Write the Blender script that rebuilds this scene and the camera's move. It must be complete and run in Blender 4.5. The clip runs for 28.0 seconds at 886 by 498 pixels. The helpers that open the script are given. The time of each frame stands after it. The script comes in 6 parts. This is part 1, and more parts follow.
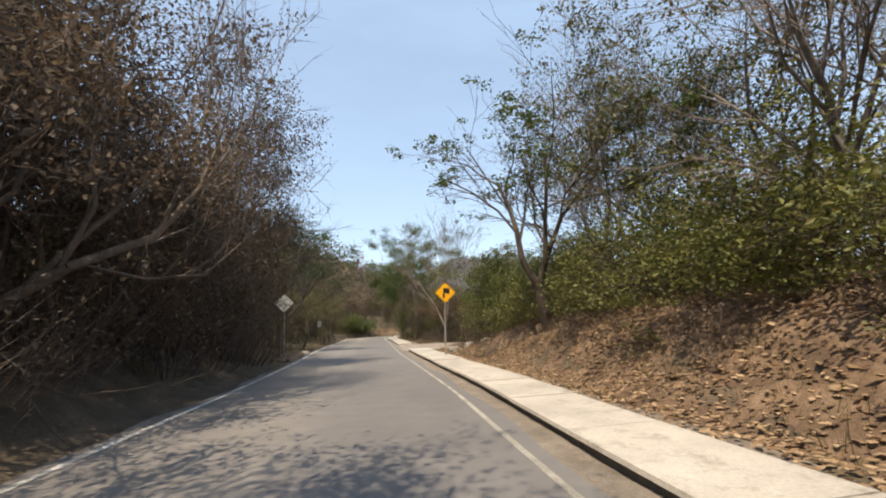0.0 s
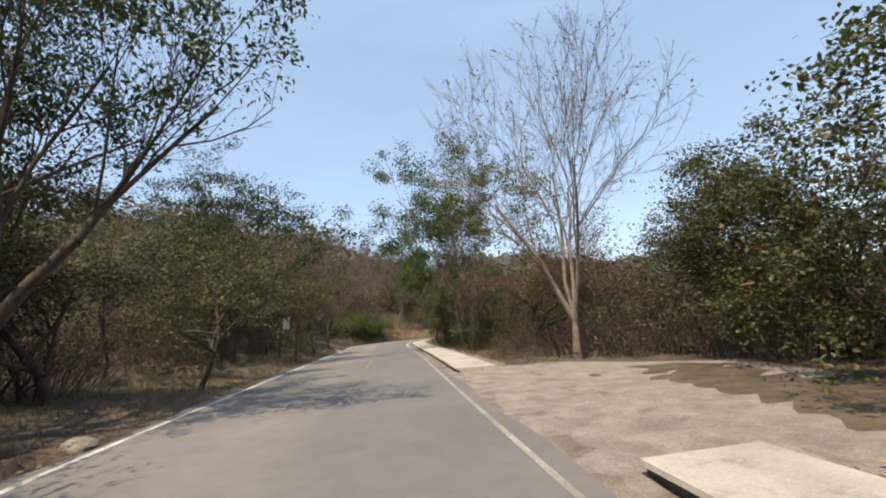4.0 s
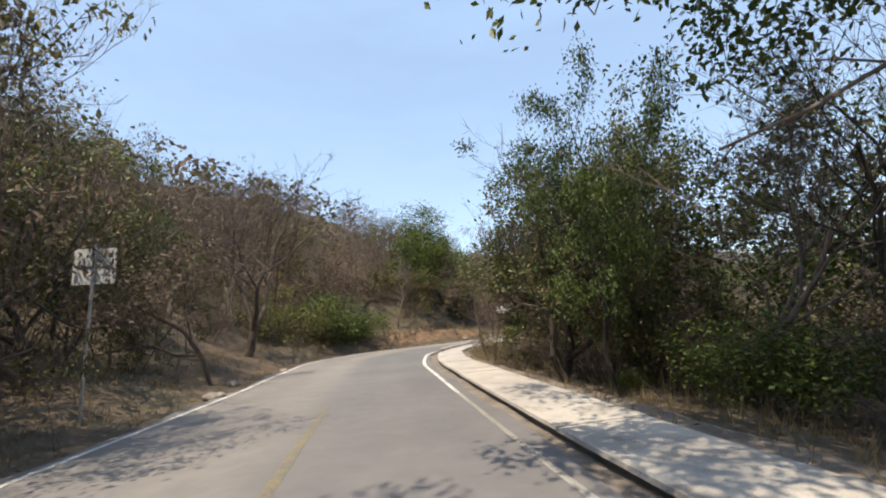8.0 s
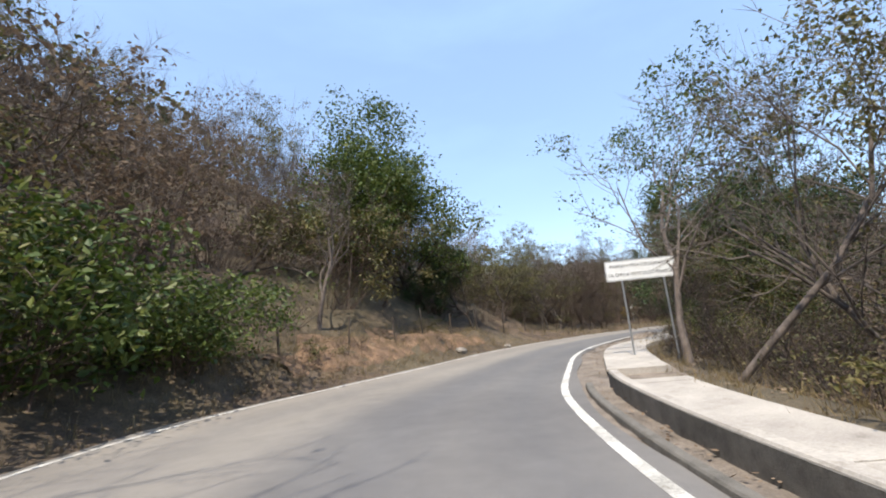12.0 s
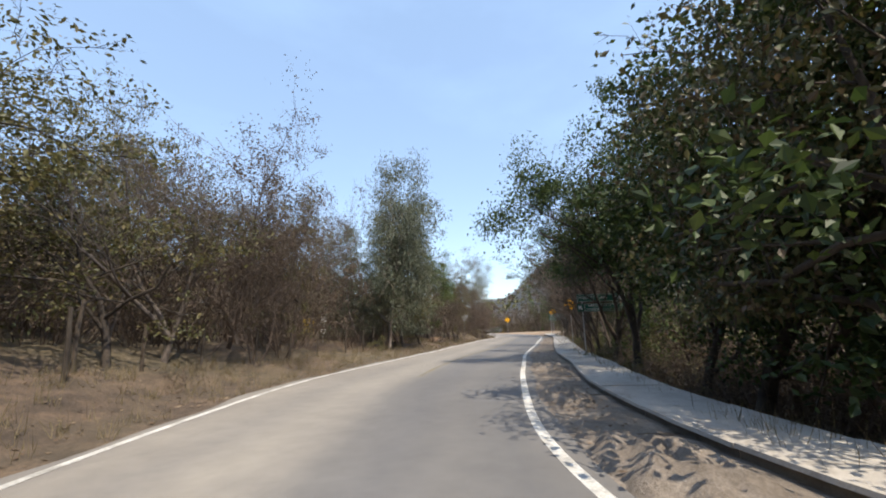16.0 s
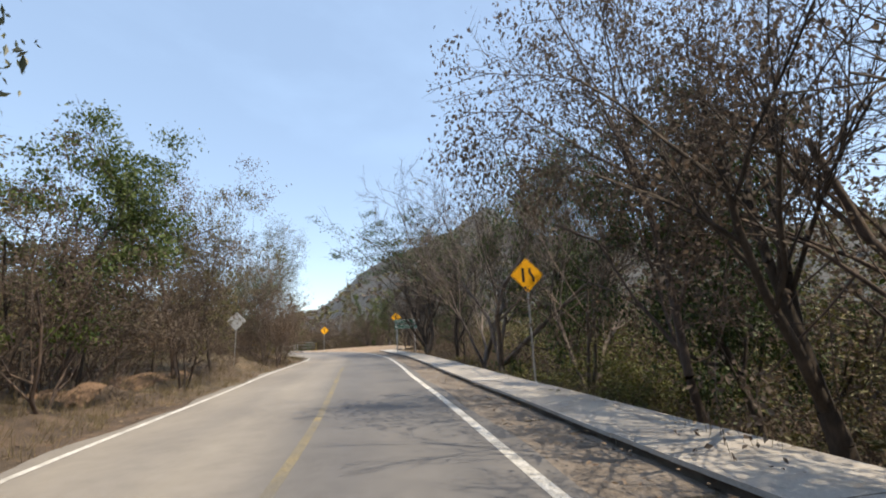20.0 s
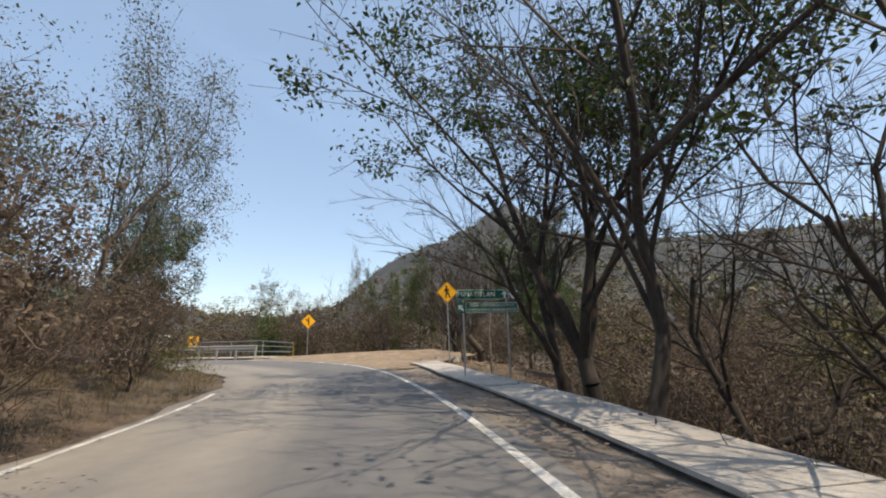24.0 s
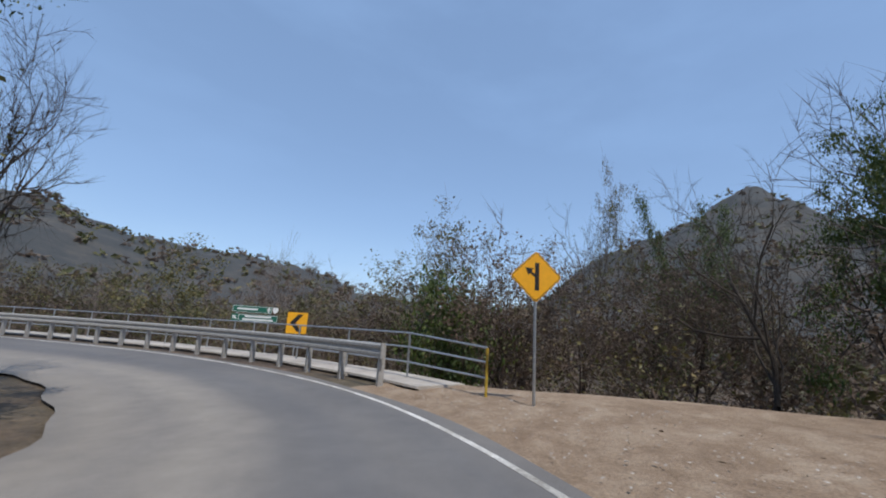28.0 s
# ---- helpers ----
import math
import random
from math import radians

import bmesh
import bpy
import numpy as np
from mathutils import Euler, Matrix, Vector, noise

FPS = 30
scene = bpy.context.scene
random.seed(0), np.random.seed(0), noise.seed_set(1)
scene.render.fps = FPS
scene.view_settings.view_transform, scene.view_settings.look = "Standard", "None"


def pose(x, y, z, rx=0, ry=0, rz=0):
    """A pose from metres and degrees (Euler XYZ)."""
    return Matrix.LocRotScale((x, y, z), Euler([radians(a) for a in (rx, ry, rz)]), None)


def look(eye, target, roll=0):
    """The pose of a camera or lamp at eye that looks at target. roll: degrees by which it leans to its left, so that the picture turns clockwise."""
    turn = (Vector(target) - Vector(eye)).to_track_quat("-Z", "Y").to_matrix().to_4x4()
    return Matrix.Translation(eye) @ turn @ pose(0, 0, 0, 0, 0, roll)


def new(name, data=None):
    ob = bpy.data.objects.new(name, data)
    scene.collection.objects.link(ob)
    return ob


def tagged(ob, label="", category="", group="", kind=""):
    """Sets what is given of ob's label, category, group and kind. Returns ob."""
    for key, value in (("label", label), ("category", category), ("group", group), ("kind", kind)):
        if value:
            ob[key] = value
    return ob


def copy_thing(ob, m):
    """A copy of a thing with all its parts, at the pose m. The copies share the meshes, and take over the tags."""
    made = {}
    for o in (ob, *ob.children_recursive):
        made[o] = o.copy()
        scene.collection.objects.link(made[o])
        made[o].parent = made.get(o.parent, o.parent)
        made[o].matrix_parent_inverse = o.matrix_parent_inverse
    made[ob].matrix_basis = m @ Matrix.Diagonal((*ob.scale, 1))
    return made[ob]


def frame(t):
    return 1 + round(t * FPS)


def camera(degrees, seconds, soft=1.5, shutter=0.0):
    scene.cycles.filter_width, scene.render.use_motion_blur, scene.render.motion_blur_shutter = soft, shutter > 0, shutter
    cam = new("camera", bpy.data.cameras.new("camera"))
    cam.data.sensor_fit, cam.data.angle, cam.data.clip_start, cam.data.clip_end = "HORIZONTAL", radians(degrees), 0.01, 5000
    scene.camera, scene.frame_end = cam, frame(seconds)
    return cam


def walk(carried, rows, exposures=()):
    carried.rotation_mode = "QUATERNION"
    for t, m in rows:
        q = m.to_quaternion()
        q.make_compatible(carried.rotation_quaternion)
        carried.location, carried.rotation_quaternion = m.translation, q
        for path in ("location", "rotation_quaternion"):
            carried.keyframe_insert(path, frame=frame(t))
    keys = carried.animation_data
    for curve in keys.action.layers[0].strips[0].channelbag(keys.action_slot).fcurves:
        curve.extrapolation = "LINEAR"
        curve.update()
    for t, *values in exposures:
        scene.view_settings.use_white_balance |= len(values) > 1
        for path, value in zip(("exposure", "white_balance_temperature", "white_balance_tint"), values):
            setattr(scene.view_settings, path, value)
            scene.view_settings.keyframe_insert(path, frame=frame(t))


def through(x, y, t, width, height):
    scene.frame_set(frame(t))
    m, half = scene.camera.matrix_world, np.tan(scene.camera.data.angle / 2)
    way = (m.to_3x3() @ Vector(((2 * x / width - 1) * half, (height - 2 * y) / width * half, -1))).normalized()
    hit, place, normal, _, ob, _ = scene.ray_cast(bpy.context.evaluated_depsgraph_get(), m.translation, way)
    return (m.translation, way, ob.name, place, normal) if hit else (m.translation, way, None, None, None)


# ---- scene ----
cam = camera(95.05, 28.0, soft=2.0)
PATH = [
    (0, (-3.256, -17.919, 1.457), (-2.956, -15.978, 1.835), -2.5),
    (0.5, (-3.299, -14.968, 1.457), (-3.012, -13.031, 1.864), -3.3),
    (1, (-3.348, -12.008, 1.457), (-3.063, -10.069, 1.855), -3.3),
    (1.5, (-3.415, -8.997, 1.451), (-3.122, -7.064, 1.872), -3.7),
    (2, (-3.474, -5.944, 1.437), (-3.172, -4.011, 1.851), -3.8),
    (2.5, (-3.493, -2.848, 1.447), (-3.193, -0.914, 1.857), -3.7),
    (3, (-3.536, 0.319, 1.447), (-3.277, 2.257, 1.867), -4.3),
    (3.5, (-3.605, 3.540, 1.446), (-3.367, 5.485, 1.846), -4.4),
    (4, (-3.684, 6.779, 1.448), (-3.450, 8.728, 1.831), -4.4),
    (4.5, (-3.774, 10.063, 1.452), (-3.520, 12.011, 1.827), -4.3),
    (5, (-3.860, 13.407, 1.457), (-3.581, 15.352, 1.831), -4.3),
    (5.5, (-3.928, 16.828, 1.458), (-3.635, 18.770, 1.839), -4.5),
    (6, (-3.981, 20.293, 1.456), (-3.686, 22.232, 1.846), -4.9),
    (6.5, (-4.036, 23.801, 1.443), (-3.746, 25.743, 1.827), -4.2),
    (7, (-4.101, 27.322, 1.427), (-3.822, 29.256, 1.853), -4.6),
    (7.5, (-4.196, 30.817, 1.460), (-3.936, 32.764, 1.833), -4.1),
    (8, (-4.296, 34.297, 1.468), (-4.030, 36.241, 1.855), -4.4),
    (8.5, (-4.434, 37.823, 1.458), (-4.190, 39.770, 1.848), -3.7),
    (9, (-4.588, 41.244, 1.450), (-4.352, 43.193, 1.831), -3.0),
    (9.5, (-4.735, 44.567, 1.444), (-4.489, 46.513, 1.836), -3.4),
    (10, (-4.851, 47.771, 1.437), (-4.577, 49.710, 1.840), -3.1),
    (10.5, (-4.911, 50.844, 1.441), (-4.573, 52.770, 1.860), -3.8),
    (11, (-4.868, 53.831, 1.447), (-4.464, 55.750, 1.838), -5.0),
    (11.5, (-4.689, 56.737, 1.428), (-4.174, 58.628, 1.828), -5.7),
    (12, (-4.137, 59.816, 1.422), (-3.499, 61.670, 1.815), -5.3),
    (12.5, (-2.993, 63.074, 1.434), (-2.204, 64.875, 1.803), -3.3),
    (13, (-1.479, 66.263, 1.450), (-0.523, 67.985, 1.796), -1.1),
    (13.5, (0.180, 69.132, 1.458), (1.308, 70.748, 1.802), 0.0),
    (14, (1.838, 71.759, 1.457), (3.128, 73.245, 1.815), 0.1),
    (14.5, (3.661, 74.288, 1.447), (5.107, 75.615, 1.829), 0.0),
    (15, (5.675, 76.547, 1.432), (7.253, 77.706, 1.839), 0.3),
    (15.5, (7.893, 78.486, 1.428), (9.591, 79.467, 1.822), -0.1),
    (16, (10.345, 80.184, 1.446), (12.128, 81.005, 1.826), -1.2),
    (16.5, (13.003, 81.686, 1.448), (14.834, 82.383, 1.847), -1.8),
    (17, (15.844, 83.003, 1.438), (17.711, 83.575, 1.872), -1.6),
    (17.5, (18.605, 84.085, 1.447), (20.518, 84.470, 1.886), -0.6),
    (18, (21.396, 85.021, 1.446), (23.334, 85.265, 1.874), -0.2),
    (18.5, (24.196, 85.779, 1.452), (26.147, 85.923, 1.866), -0.6),
    (19, (27.035, 86.394, 1.445), (28.988, 86.459, 1.868), -0.8),
    (19.5, (29.807, 86.898, 1.449), (31.768, 86.888, 1.842), -1.7),
    (20, (32.579, 87.336, 1.460), (34.536, 87.294, 1.873), -2.5),
    (20.5, (35.456, 87.712, 1.465), (37.416, 87.683, 1.859), -3.7),
    (21, (38.444, 88.155, 1.461), (40.399, 88.124, 1.882), -3.4),
    (21.5, (41.429, 88.638, 1.453), (43.388, 88.649, 1.852), -3.1),
    (22, (44.415, 89.182, 1.450), (46.375, 89.232, 1.842), -2.5),
    (22.5, (47.376, 89.795, 1.454), (49.333, 89.872, 1.857), -1.6),
    (23, (50.269, 90.399, 1.458), (52.223, 90.485, 1.875), -1.0),
    (23.5, (53.051, 90.915, 1.457), (55.005, 90.985, 1.876), -1.0),
    (24, (55.764, 91.362, 1.450), (57.721, 91.400, 1.862), -1.5),
    (24.5, (58.429, 91.819, 1.459), (60.394, 91.834, 1.834), -2.7),
    (25, (61.095, 92.337, 1.451), (63.055, 92.408, 1.839), -3.7),
    (25.5, (63.878, 93.039, 1.441), (65.836, 93.205, 1.811), -2.8),
    (26, (66.638, 93.892, 1.437), (68.575, 94.181, 1.843), -1.8),
    (26.5, (69.255, 94.879, 1.454), (71.161, 95.305, 1.882), -0.5),
    (27, (71.794, 96.168, 1.452), (73.653, 96.780, 1.863), 2.3),
    (27.5, (74.145, 97.610, 1.448), (75.947, 98.391, 1.827), 2.5),
    (28, (76.297, 99.132, 1.422), (78.006, 100.091, 1.819), 3.5),
]
EXPOSURES = [(0, 0.95, 8500, 10), (3, 0.82, 8100, 10), (6, 0.95, 8500, 10), (8, 1.0, 7900, 10), (10, 1.05, 7100, 10), (15, 0.98, 7100, 10), (17, 0.95, 7700, 10), (19, 0.92, 7800, 10), (21, 0.88, 7900, 10), (24, 0.62, 7900, 10), (25.4, 0.3, 7000, 10), (26.3, 0.16, 6650, 10), (28, 0.12, 6550, 10)]
walk(cam, [(t, look(eye, target, roll)) for t, eye, target, roll in PATH], EXPOSURES)

# ---------------------------------------------------------------- light
SUN_AZ = radians(212)      # compass way of the sun, clockwise from +y
SUN_EL = radians(62)
world = bpy.data.worlds.new("sky")
scene.world = world
world.use_nodes = True
wn = world.node_tree
sky = wn.nodes.new("ShaderNodeTexSky")
sky.sky_type = "NISHITA"
sky.sun_disc = False
sky.sun_elevation = SUN_EL
sky.sun_rotation = SUN_AZ
sky.altitude = 600
sky.air_density = 1.0
sky.dust_density = 1.0
sky.ozone_density = 1.4
bg = wn.nodes["Background"]
bg.inputs["Strength"].default_value = 0.15
# a thin milky veil with faint streaks of high cloud over the blue
sky_at = wn.nodes.new("ShaderNodeTexCoord")
sky_map = wn.nodes.new("ShaderNodeMapping")
sky_map.inputs["Scale"].default_value = (1.0, 1.6, 4.0)
streaks = wn.nodes.new("ShaderNodeTexNoise")
streaks.inputs["Scale"].default_value = 1.5
streaks.inputs["Detail"].default_value = 5.0
streaks.inputs["Roughness"].default_value = 0.55
veil = wn.nodes.new("ShaderNodeMapRange")
veil.inputs["From Min"].default_value = 0.45
veil.inputs["From Max"].default_value = 0.75
veil.inputs["To Min"].default_value = 0.4
veil.inputs["To Max"].default_value = 0.6
milk = wn.nodes.new("ShaderNodeMix")
milk.data_type = "RGBA"
milk.inputs[7].default_value = (1.95, 3.15, 5.3, 1)
wn.links.new(sky_at.outputs["Generated"], sky_map.inputs[0])
wn.links.new(sky_map.outputs[0], streaks.inputs["Vector"])
wn.links.new(streaks.outputs[0], veil.inputs["Value"])
wn.links.new(veil.outputs[0], milk.inputs[0])
wn.links.new(sky.outputs[0], milk.inputs[6])
wn.links.new(milk.outputs[2], bg.inputs["Color"])

sun_data = bpy.data.lights.new("sun", "SUN")
sun_data.energy = 3.1
sun_data.angle = radians(0.55)
sun_data.color = (1.0, 0.955, 0.88)
sun_ob = new("sun", sun_data)
sun_way = Vector((math.sin(SUN_AZ) * math.cos(SUN_EL), math.cos(SUN_AZ) * math.cos(SUN_EL), math.sin(SUN_EL)))
sun_ob.matrix_world = sun_way.to_track_quat("Z", "Y").to_matrix().to_4x4()


# ---------------------------------------------------------------- materials
def material(name, rough=0.8, metal=0.0):
    m = bpy.data.materials.new(name)
    m.use_nodes = True
    b = m.node_tree.nodes["Principled BSDF"]
    b.inputs["Roughness"].default_value = rough
    b.inputs["Metallic"].default_value = metal
    return m, m.node_tree, b


def node(tree, kind, **inputs):
    n = tree.nodes.new(kind)
    for key, value in inputs.items():
        n.inputs[key.replace("_", " ")].default_value = value
    return n


def ramp(tree, source, stops):
    r = tree.nodes.new("ShaderNodeValToRGB")
    while len(r.color_ramp.elements) < len(stops):
        r.color_ramp.elements.new(0.5)
    for e, (at, c) in zip(r.color_ramp.elements, stops):
        e.position, e.color = at, (*c, 1)
    tree.links.new(source, r.inputs[0])
    return r.outputs[0]


def blend(tree, fac, a, b, how="MIX"):
    m = tree.nodes.new("ShaderNodeMix")
    m.data_type, m.blend_type = "RGBA", how
    for socket, value in ((m.inputs[0], fac), (m.inputs[6], a), (m.inputs[7], b)):
        if isinstance(value, (int, float)):
            socket.default_value = value
        elif isinstance(value, tuple):
            socket.default_value = (*value, 1)
        else:
            tree.links.new(value, socket)
    return m.outputs[2]


def grain(tree, scale, detail=6.0, rough=0.6, stretch=None):
    n = node(tree, "ShaderNodeTexNoise", Scale=scale, Detail=detail, Roughness=rough)
    c = tree.nodes.new("ShaderNodeTexCoord")
    if stretch:
        mp = tree.nodes.new("ShaderNodeMapping")
        mp.inputs["Scale"].default_value = stretch
        tree.links.new(c.outputs["Object"], mp.inputs[0])
        tree.links.new(mp.outputs[0], n.inputs["Vector"])
    else:
        tree.links.new(c.outputs["Object"], n.inputs["Vector"])
    return n.outputs[0]


def relief(tree, bsdf, height, strength, distance):
    b = node(tree, "ShaderNodeBump", Strength=strength, Distance=distance)
    tree.links.new(height, b.inputs["Height"])
    tree.links.new(b.outputs[0], bsdf.inputs["Normal"])


def rough_stone(name, dark, light, scale, bump=0.4, rough=0.9, fine=60.0):
    m, t, b = material(name, rough)
    big, small = grain(t, scale), grain(t, fine, 4.0, 0.7)
    base = ramp(t, big, [(0.3, dark), (0.7, light)])
    stain = ramp(t, grain(t, scale * 3.1, 9.0, 0.75), [(0.34, (0.62, 0.6, 0.57)), (0.46, (0.98, 0.98, 0.98)), (0.7, (1.06, 1.06, 1.05))])
    base = blend(t, 0.85, base, stain, "MULTIPLY")
    t.links.new(blend(t, 0.45, base, ramp(t, small, [(0.3, (0.55, 0.55, 0.55)), (0.7, (1.25, 1.25, 1.25))]), "MULTIPLY"), b.inputs["Base Color"])
    relief(t, b, small, bump, 0.02)
    return m


def plain_paint(name, colour, rough=0.5, metal=0.0, wear=0.25):
    m, t, b = material(name, rough, metal)
    n = grain(t, 9.0, 8.0, 0.7)
    worn = ramp(t, n, [(0.35, tuple(c * (1 - wear) for c in colour)), (0.65, colour)])
    t.links.new(worn, b.inputs["Base Color"])
    return m


def leaf_material(name, colours, through=0.25, rough=0.55):
    """Leaves: a colour for each leaf, a tint for each tree, light let through."""
    m, t, b = material(name, rough)
    geo, info = t.nodes.new("ShaderNodeNewGeometry"), t.nodes.new("ShaderNodeObjectInfo")
    n = len(colours)
    each = ramp(t, geo.outputs["Random Per Island"], [(i / max(1, n - 1), c) for i, c in enumerate(colours)])
    tint = ramp(t, info.outputs["Random"], [(0.0, (0.8, 0.8, 0.75)), (0.5, (1.0, 1.0, 1.0)), (1.0, (1.15, 1.08, 0.95))])
    colour = blend(t, 1.0, each, tint, "MULTIPLY")
    t.links.new(colour, b.inputs["Base Color"])
    tr = t.nodes.new("ShaderNodeBsdfTranslucent")
    t.links.new(colour, tr.inputs["Color"])
    mix = t.nodes.new("ShaderNodeMixShader")
    mix.inputs[0].default_value = through
    t.links.new(b.outputs[0], mix.inputs[1])
    t.links.new(tr.outputs[0], mix.inputs[2])
    t.links.new(mix.outputs[0], t.nodes["Material Output"].inputs["Surface"])
    return m


def bark_material(name, dark, light):
    m, t, b = material(name, 0.9)
    n, f = grain(t, 3.0, 6.0), grain(t, 25.0, 5.0, 0.7, (1, 1, 0.25))
    info = t.nodes.new("ShaderNodeObjectInfo")
    base = ramp(t, n, [(0.3, dark), (0.7, light)])
    tint = ramp(t, info.outputs["Random"], [(0.0, (0.75, 0.75, 0.75)), (1.0, (1.2, 1.15, 1.1))])
    streak = ramp(t, f, [(0.3, (0.6, 0.6, 0.6)), (0.7, (1.2, 1.2, 1.2))])
    t.links.new(blend(t, 0.8, blend(t, 1.0, base, tint, "MULTIPLY"), streak, "MULTIPLY"), b.inputs["Base Color"])
    relief(t, b, f, 0.6, 0.02)
    return m


def asphalt_material():
    m, t, b = material("asphalt", 0.85)
    big, mid, fine = grain(t, 0.25, 5.0), grain(t, 2.5, 6.0, 0.65), grain(t, 120.0, 3.0, 0.7)
    base = ramp(t, big, [(0.3, (0.115, 0.11, 0.108)), (0.7, (0.155, 0.148, 0.142))])
    base = blend(t, 0.6, base, ramp(t, mid, [(0.3, (0.82, 0.82, 0.82)), (0.7, (1.15, 1.14, 1.12))]), "MULTIPLY")
    # worn dusty lane against the darker, newer lane: across is the first value of the strip's map
    uv = t.nodes.new("ShaderNodeUVMap")
    uv.uv_map = "strip"
    sep = t.nodes.new("ShaderNodeSeparateXYZ")
    t.links.new(uv.outputs[0], sep.inputs[0])
    lane = ramp(t, sep.outputs[0], [(0.0, (1.5, 1.42, 1.3)), (0.1, (1.8, 1.68, 1.5)), (0.25, (1.55, 1.47, 1.36)), (0.36, (1.85, 1.74, 1.56)), (0.46, (1.6, 1.52, 1.4)), (0.54, (1.08, 1.07, 1.06)), (0.64, (0.96, 0.97, 1.0)), (0.75, (1.08, 1.07, 1.06)), (0.87, (0.95, 0.96, 0.98)), (1.0, (1.15, 1.12, 1.08))])
    # the far lane is paler and dustier from the first bend on
    worn = t.nodes.new("ShaderNodeMapRange")
    worn.inputs["From Min"].default_value, worn.inputs["From Max"].default_value = 5.5, 9.0
    worn.inputs["To Min"].default_value = 0.3
    t.links.new(sep.outputs[1], worn.inputs["Value"])
    lane = blend(t, worn.outputs[0], (1.18, 1.15, 1.17), lane)
    base = blend(t, 1.0, base, lane, "MULTIPLY")
    base = blend(t, 0.35, base, ramp(t, fine, [(0.3, (0.55, 0.55, 0.55)), (0.7, (1.4, 1.4, 1.4))]), "MULTIPLY")
    t.links.new(base, b.inputs["Base Color"])
    relief(t, b, fine, 0.35, 0.01)
    return m


def soil_material():
    """Dry leaf-strewn soil: grey-brown with ochre and reddish patches."""
    m, t, b = material("dry_soil", 0.95)
    big, mid, fine = grain(t, 0.12, 6.0, 0.6), grain(t, 1.3, 8.0, 0.7), grain(t, 18.0, 5.0, 0.75)
    base = ramp(t, mid, [(0.28, (0.042, 0.03, 0.022)), (0.45, (0.08, 0.056, 0.039)), (0.58, (0.13, 0.088, 0.06)), (0.72, (0.2, 0.132, 0.086))])
    dry = ramp(t, mid, [(0.3, (0.075, 0.06, 0.038)), (0.7, (0.165, 0.13, 0.082))])
    base = blend(t, ramp(t, big, [(0.42, (0, 0, 0)), (0.62, (1, 1, 1))]), base, dry)
    base = blend(t, 0.8, base, ramp(t, fine, [(0.3, (0.45, 0.43, 0.4)), (0.55, (1.0, 1.0, 1.0)), (0.75, (1.5, 1.4, 1.3))]), "MULTIPLY")
    # far slopes: scrub with bluish haze put into its colour, by distance from the road, which is a mark of the sheet
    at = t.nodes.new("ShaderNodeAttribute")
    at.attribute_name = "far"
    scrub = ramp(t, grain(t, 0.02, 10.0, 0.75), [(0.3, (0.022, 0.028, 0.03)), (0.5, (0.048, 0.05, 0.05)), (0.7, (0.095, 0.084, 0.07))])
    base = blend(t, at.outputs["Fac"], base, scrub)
    t.links.new(base, b.inputs["Base Color"])
    relief(t, b, fine, 0.7, 0.05)
    return m


def dirt_material(name, stops):
    m, t, b = material(name, 0.95)
    mid, fine = grain(t, 1.6, 8.0, 0.7), grain(t, 30.0, 5.0, 0.75)
    base = ramp(t, mid, stops)
    base = blend(t, 0.75, base, ramp(t, fine, [(0.32, (0.5, 0.48, 0.45)), (0.55, (1, 1, 1)), (0.72, (1.4, 1.35, 1.3))]), "MULTIPLY")
    t.links.new(base, b.inputs["Base Color"])
    relief(t, b, fine, 0.7, 0.04)
    return m


ASPHALT = asphalt_material()
SOIL = soil_material()
SHOULDER = dirt_material("shoulder_dirt", [(0.3, (0.13, 0.105, 0.085)), (0.5, (0.225, 0.185, 0.15)), (0.7, (0.32, 0.27, 0.225))])
TRACK = dirt_material("pale_track_dirt", [(0.3, (0.2, 0.135, 0.085)), (0.5, (0.3, 0.215, 0.145)), (0.7, (0.42, 0.33, 0.24))])
DRIVEWAY = dirt_material("grey_driveway_dust", [(0.3, (0.19, 0.155, 0.13)), (0.5, (0.28, 0.235, 0.2)), (0.7, (0.38, 0.33, 0.29))])
LEAF_BED = dirt_material("rust_leaf_bed", [(0.3, (0.075, 0.046, 0.03)), (0.46, (0.15, 0.093, 0.058)), (0.6, (0.24, 0.155, 0.1)), (0.74, (0.34, 0.24, 0.16))])
ORANGE = dirt_material("orange_subsoil", [(0.32, (0.085, 0.057, 0.038)), (0.47, (0.17, 0.105, 0.066)), (0.6, (0.27, 0.165, 0.1)), (0.72, (0.36, 0.25, 0.165))])
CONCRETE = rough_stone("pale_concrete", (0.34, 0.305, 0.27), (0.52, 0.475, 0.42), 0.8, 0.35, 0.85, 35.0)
# dirty concrete, with the shade under the slabs' lip put into its colour
KERB = rough_stone("dirty_shaded_kerb_concrete", (0.102, 0.093, 0.081), (0.204, 0.186, 0.162), 3.0, 0.5)
ROCK = rough_stone("grey_rock", (0.16, 0.14, 0.12), (0.36, 0.32, 0.27), 2.5, 0.8)
WHITE_LINE = dirt_material("worn_white_paint", [(0.3, (0.3, 0.28, 0.25)), (0.46, (0.55, 0.53, 0.49)), (0.6, (0.78, 0.76, 0.72))])
DUSTY_LINE = dirt_material("dusty_white_paint", [(0.3, (0.22, 0.2, 0.175)), (0.5, (0.33, 0.31, 0.275)), (0.66, (0.47, 0.445, 0.4))])
YELLOW_LINE = dirt_material("faded_yellow_paint", [(0.42, (0.19, 0.175, 0.15)), (0.56, (0.24, 0.205, 0.14)), (0.7, (0.32, 0.25, 0.13))])
GALV = plain_paint("galvanised_steel", (0.5, 0.51, 0.52), 0.42, 0.75, 0.3)
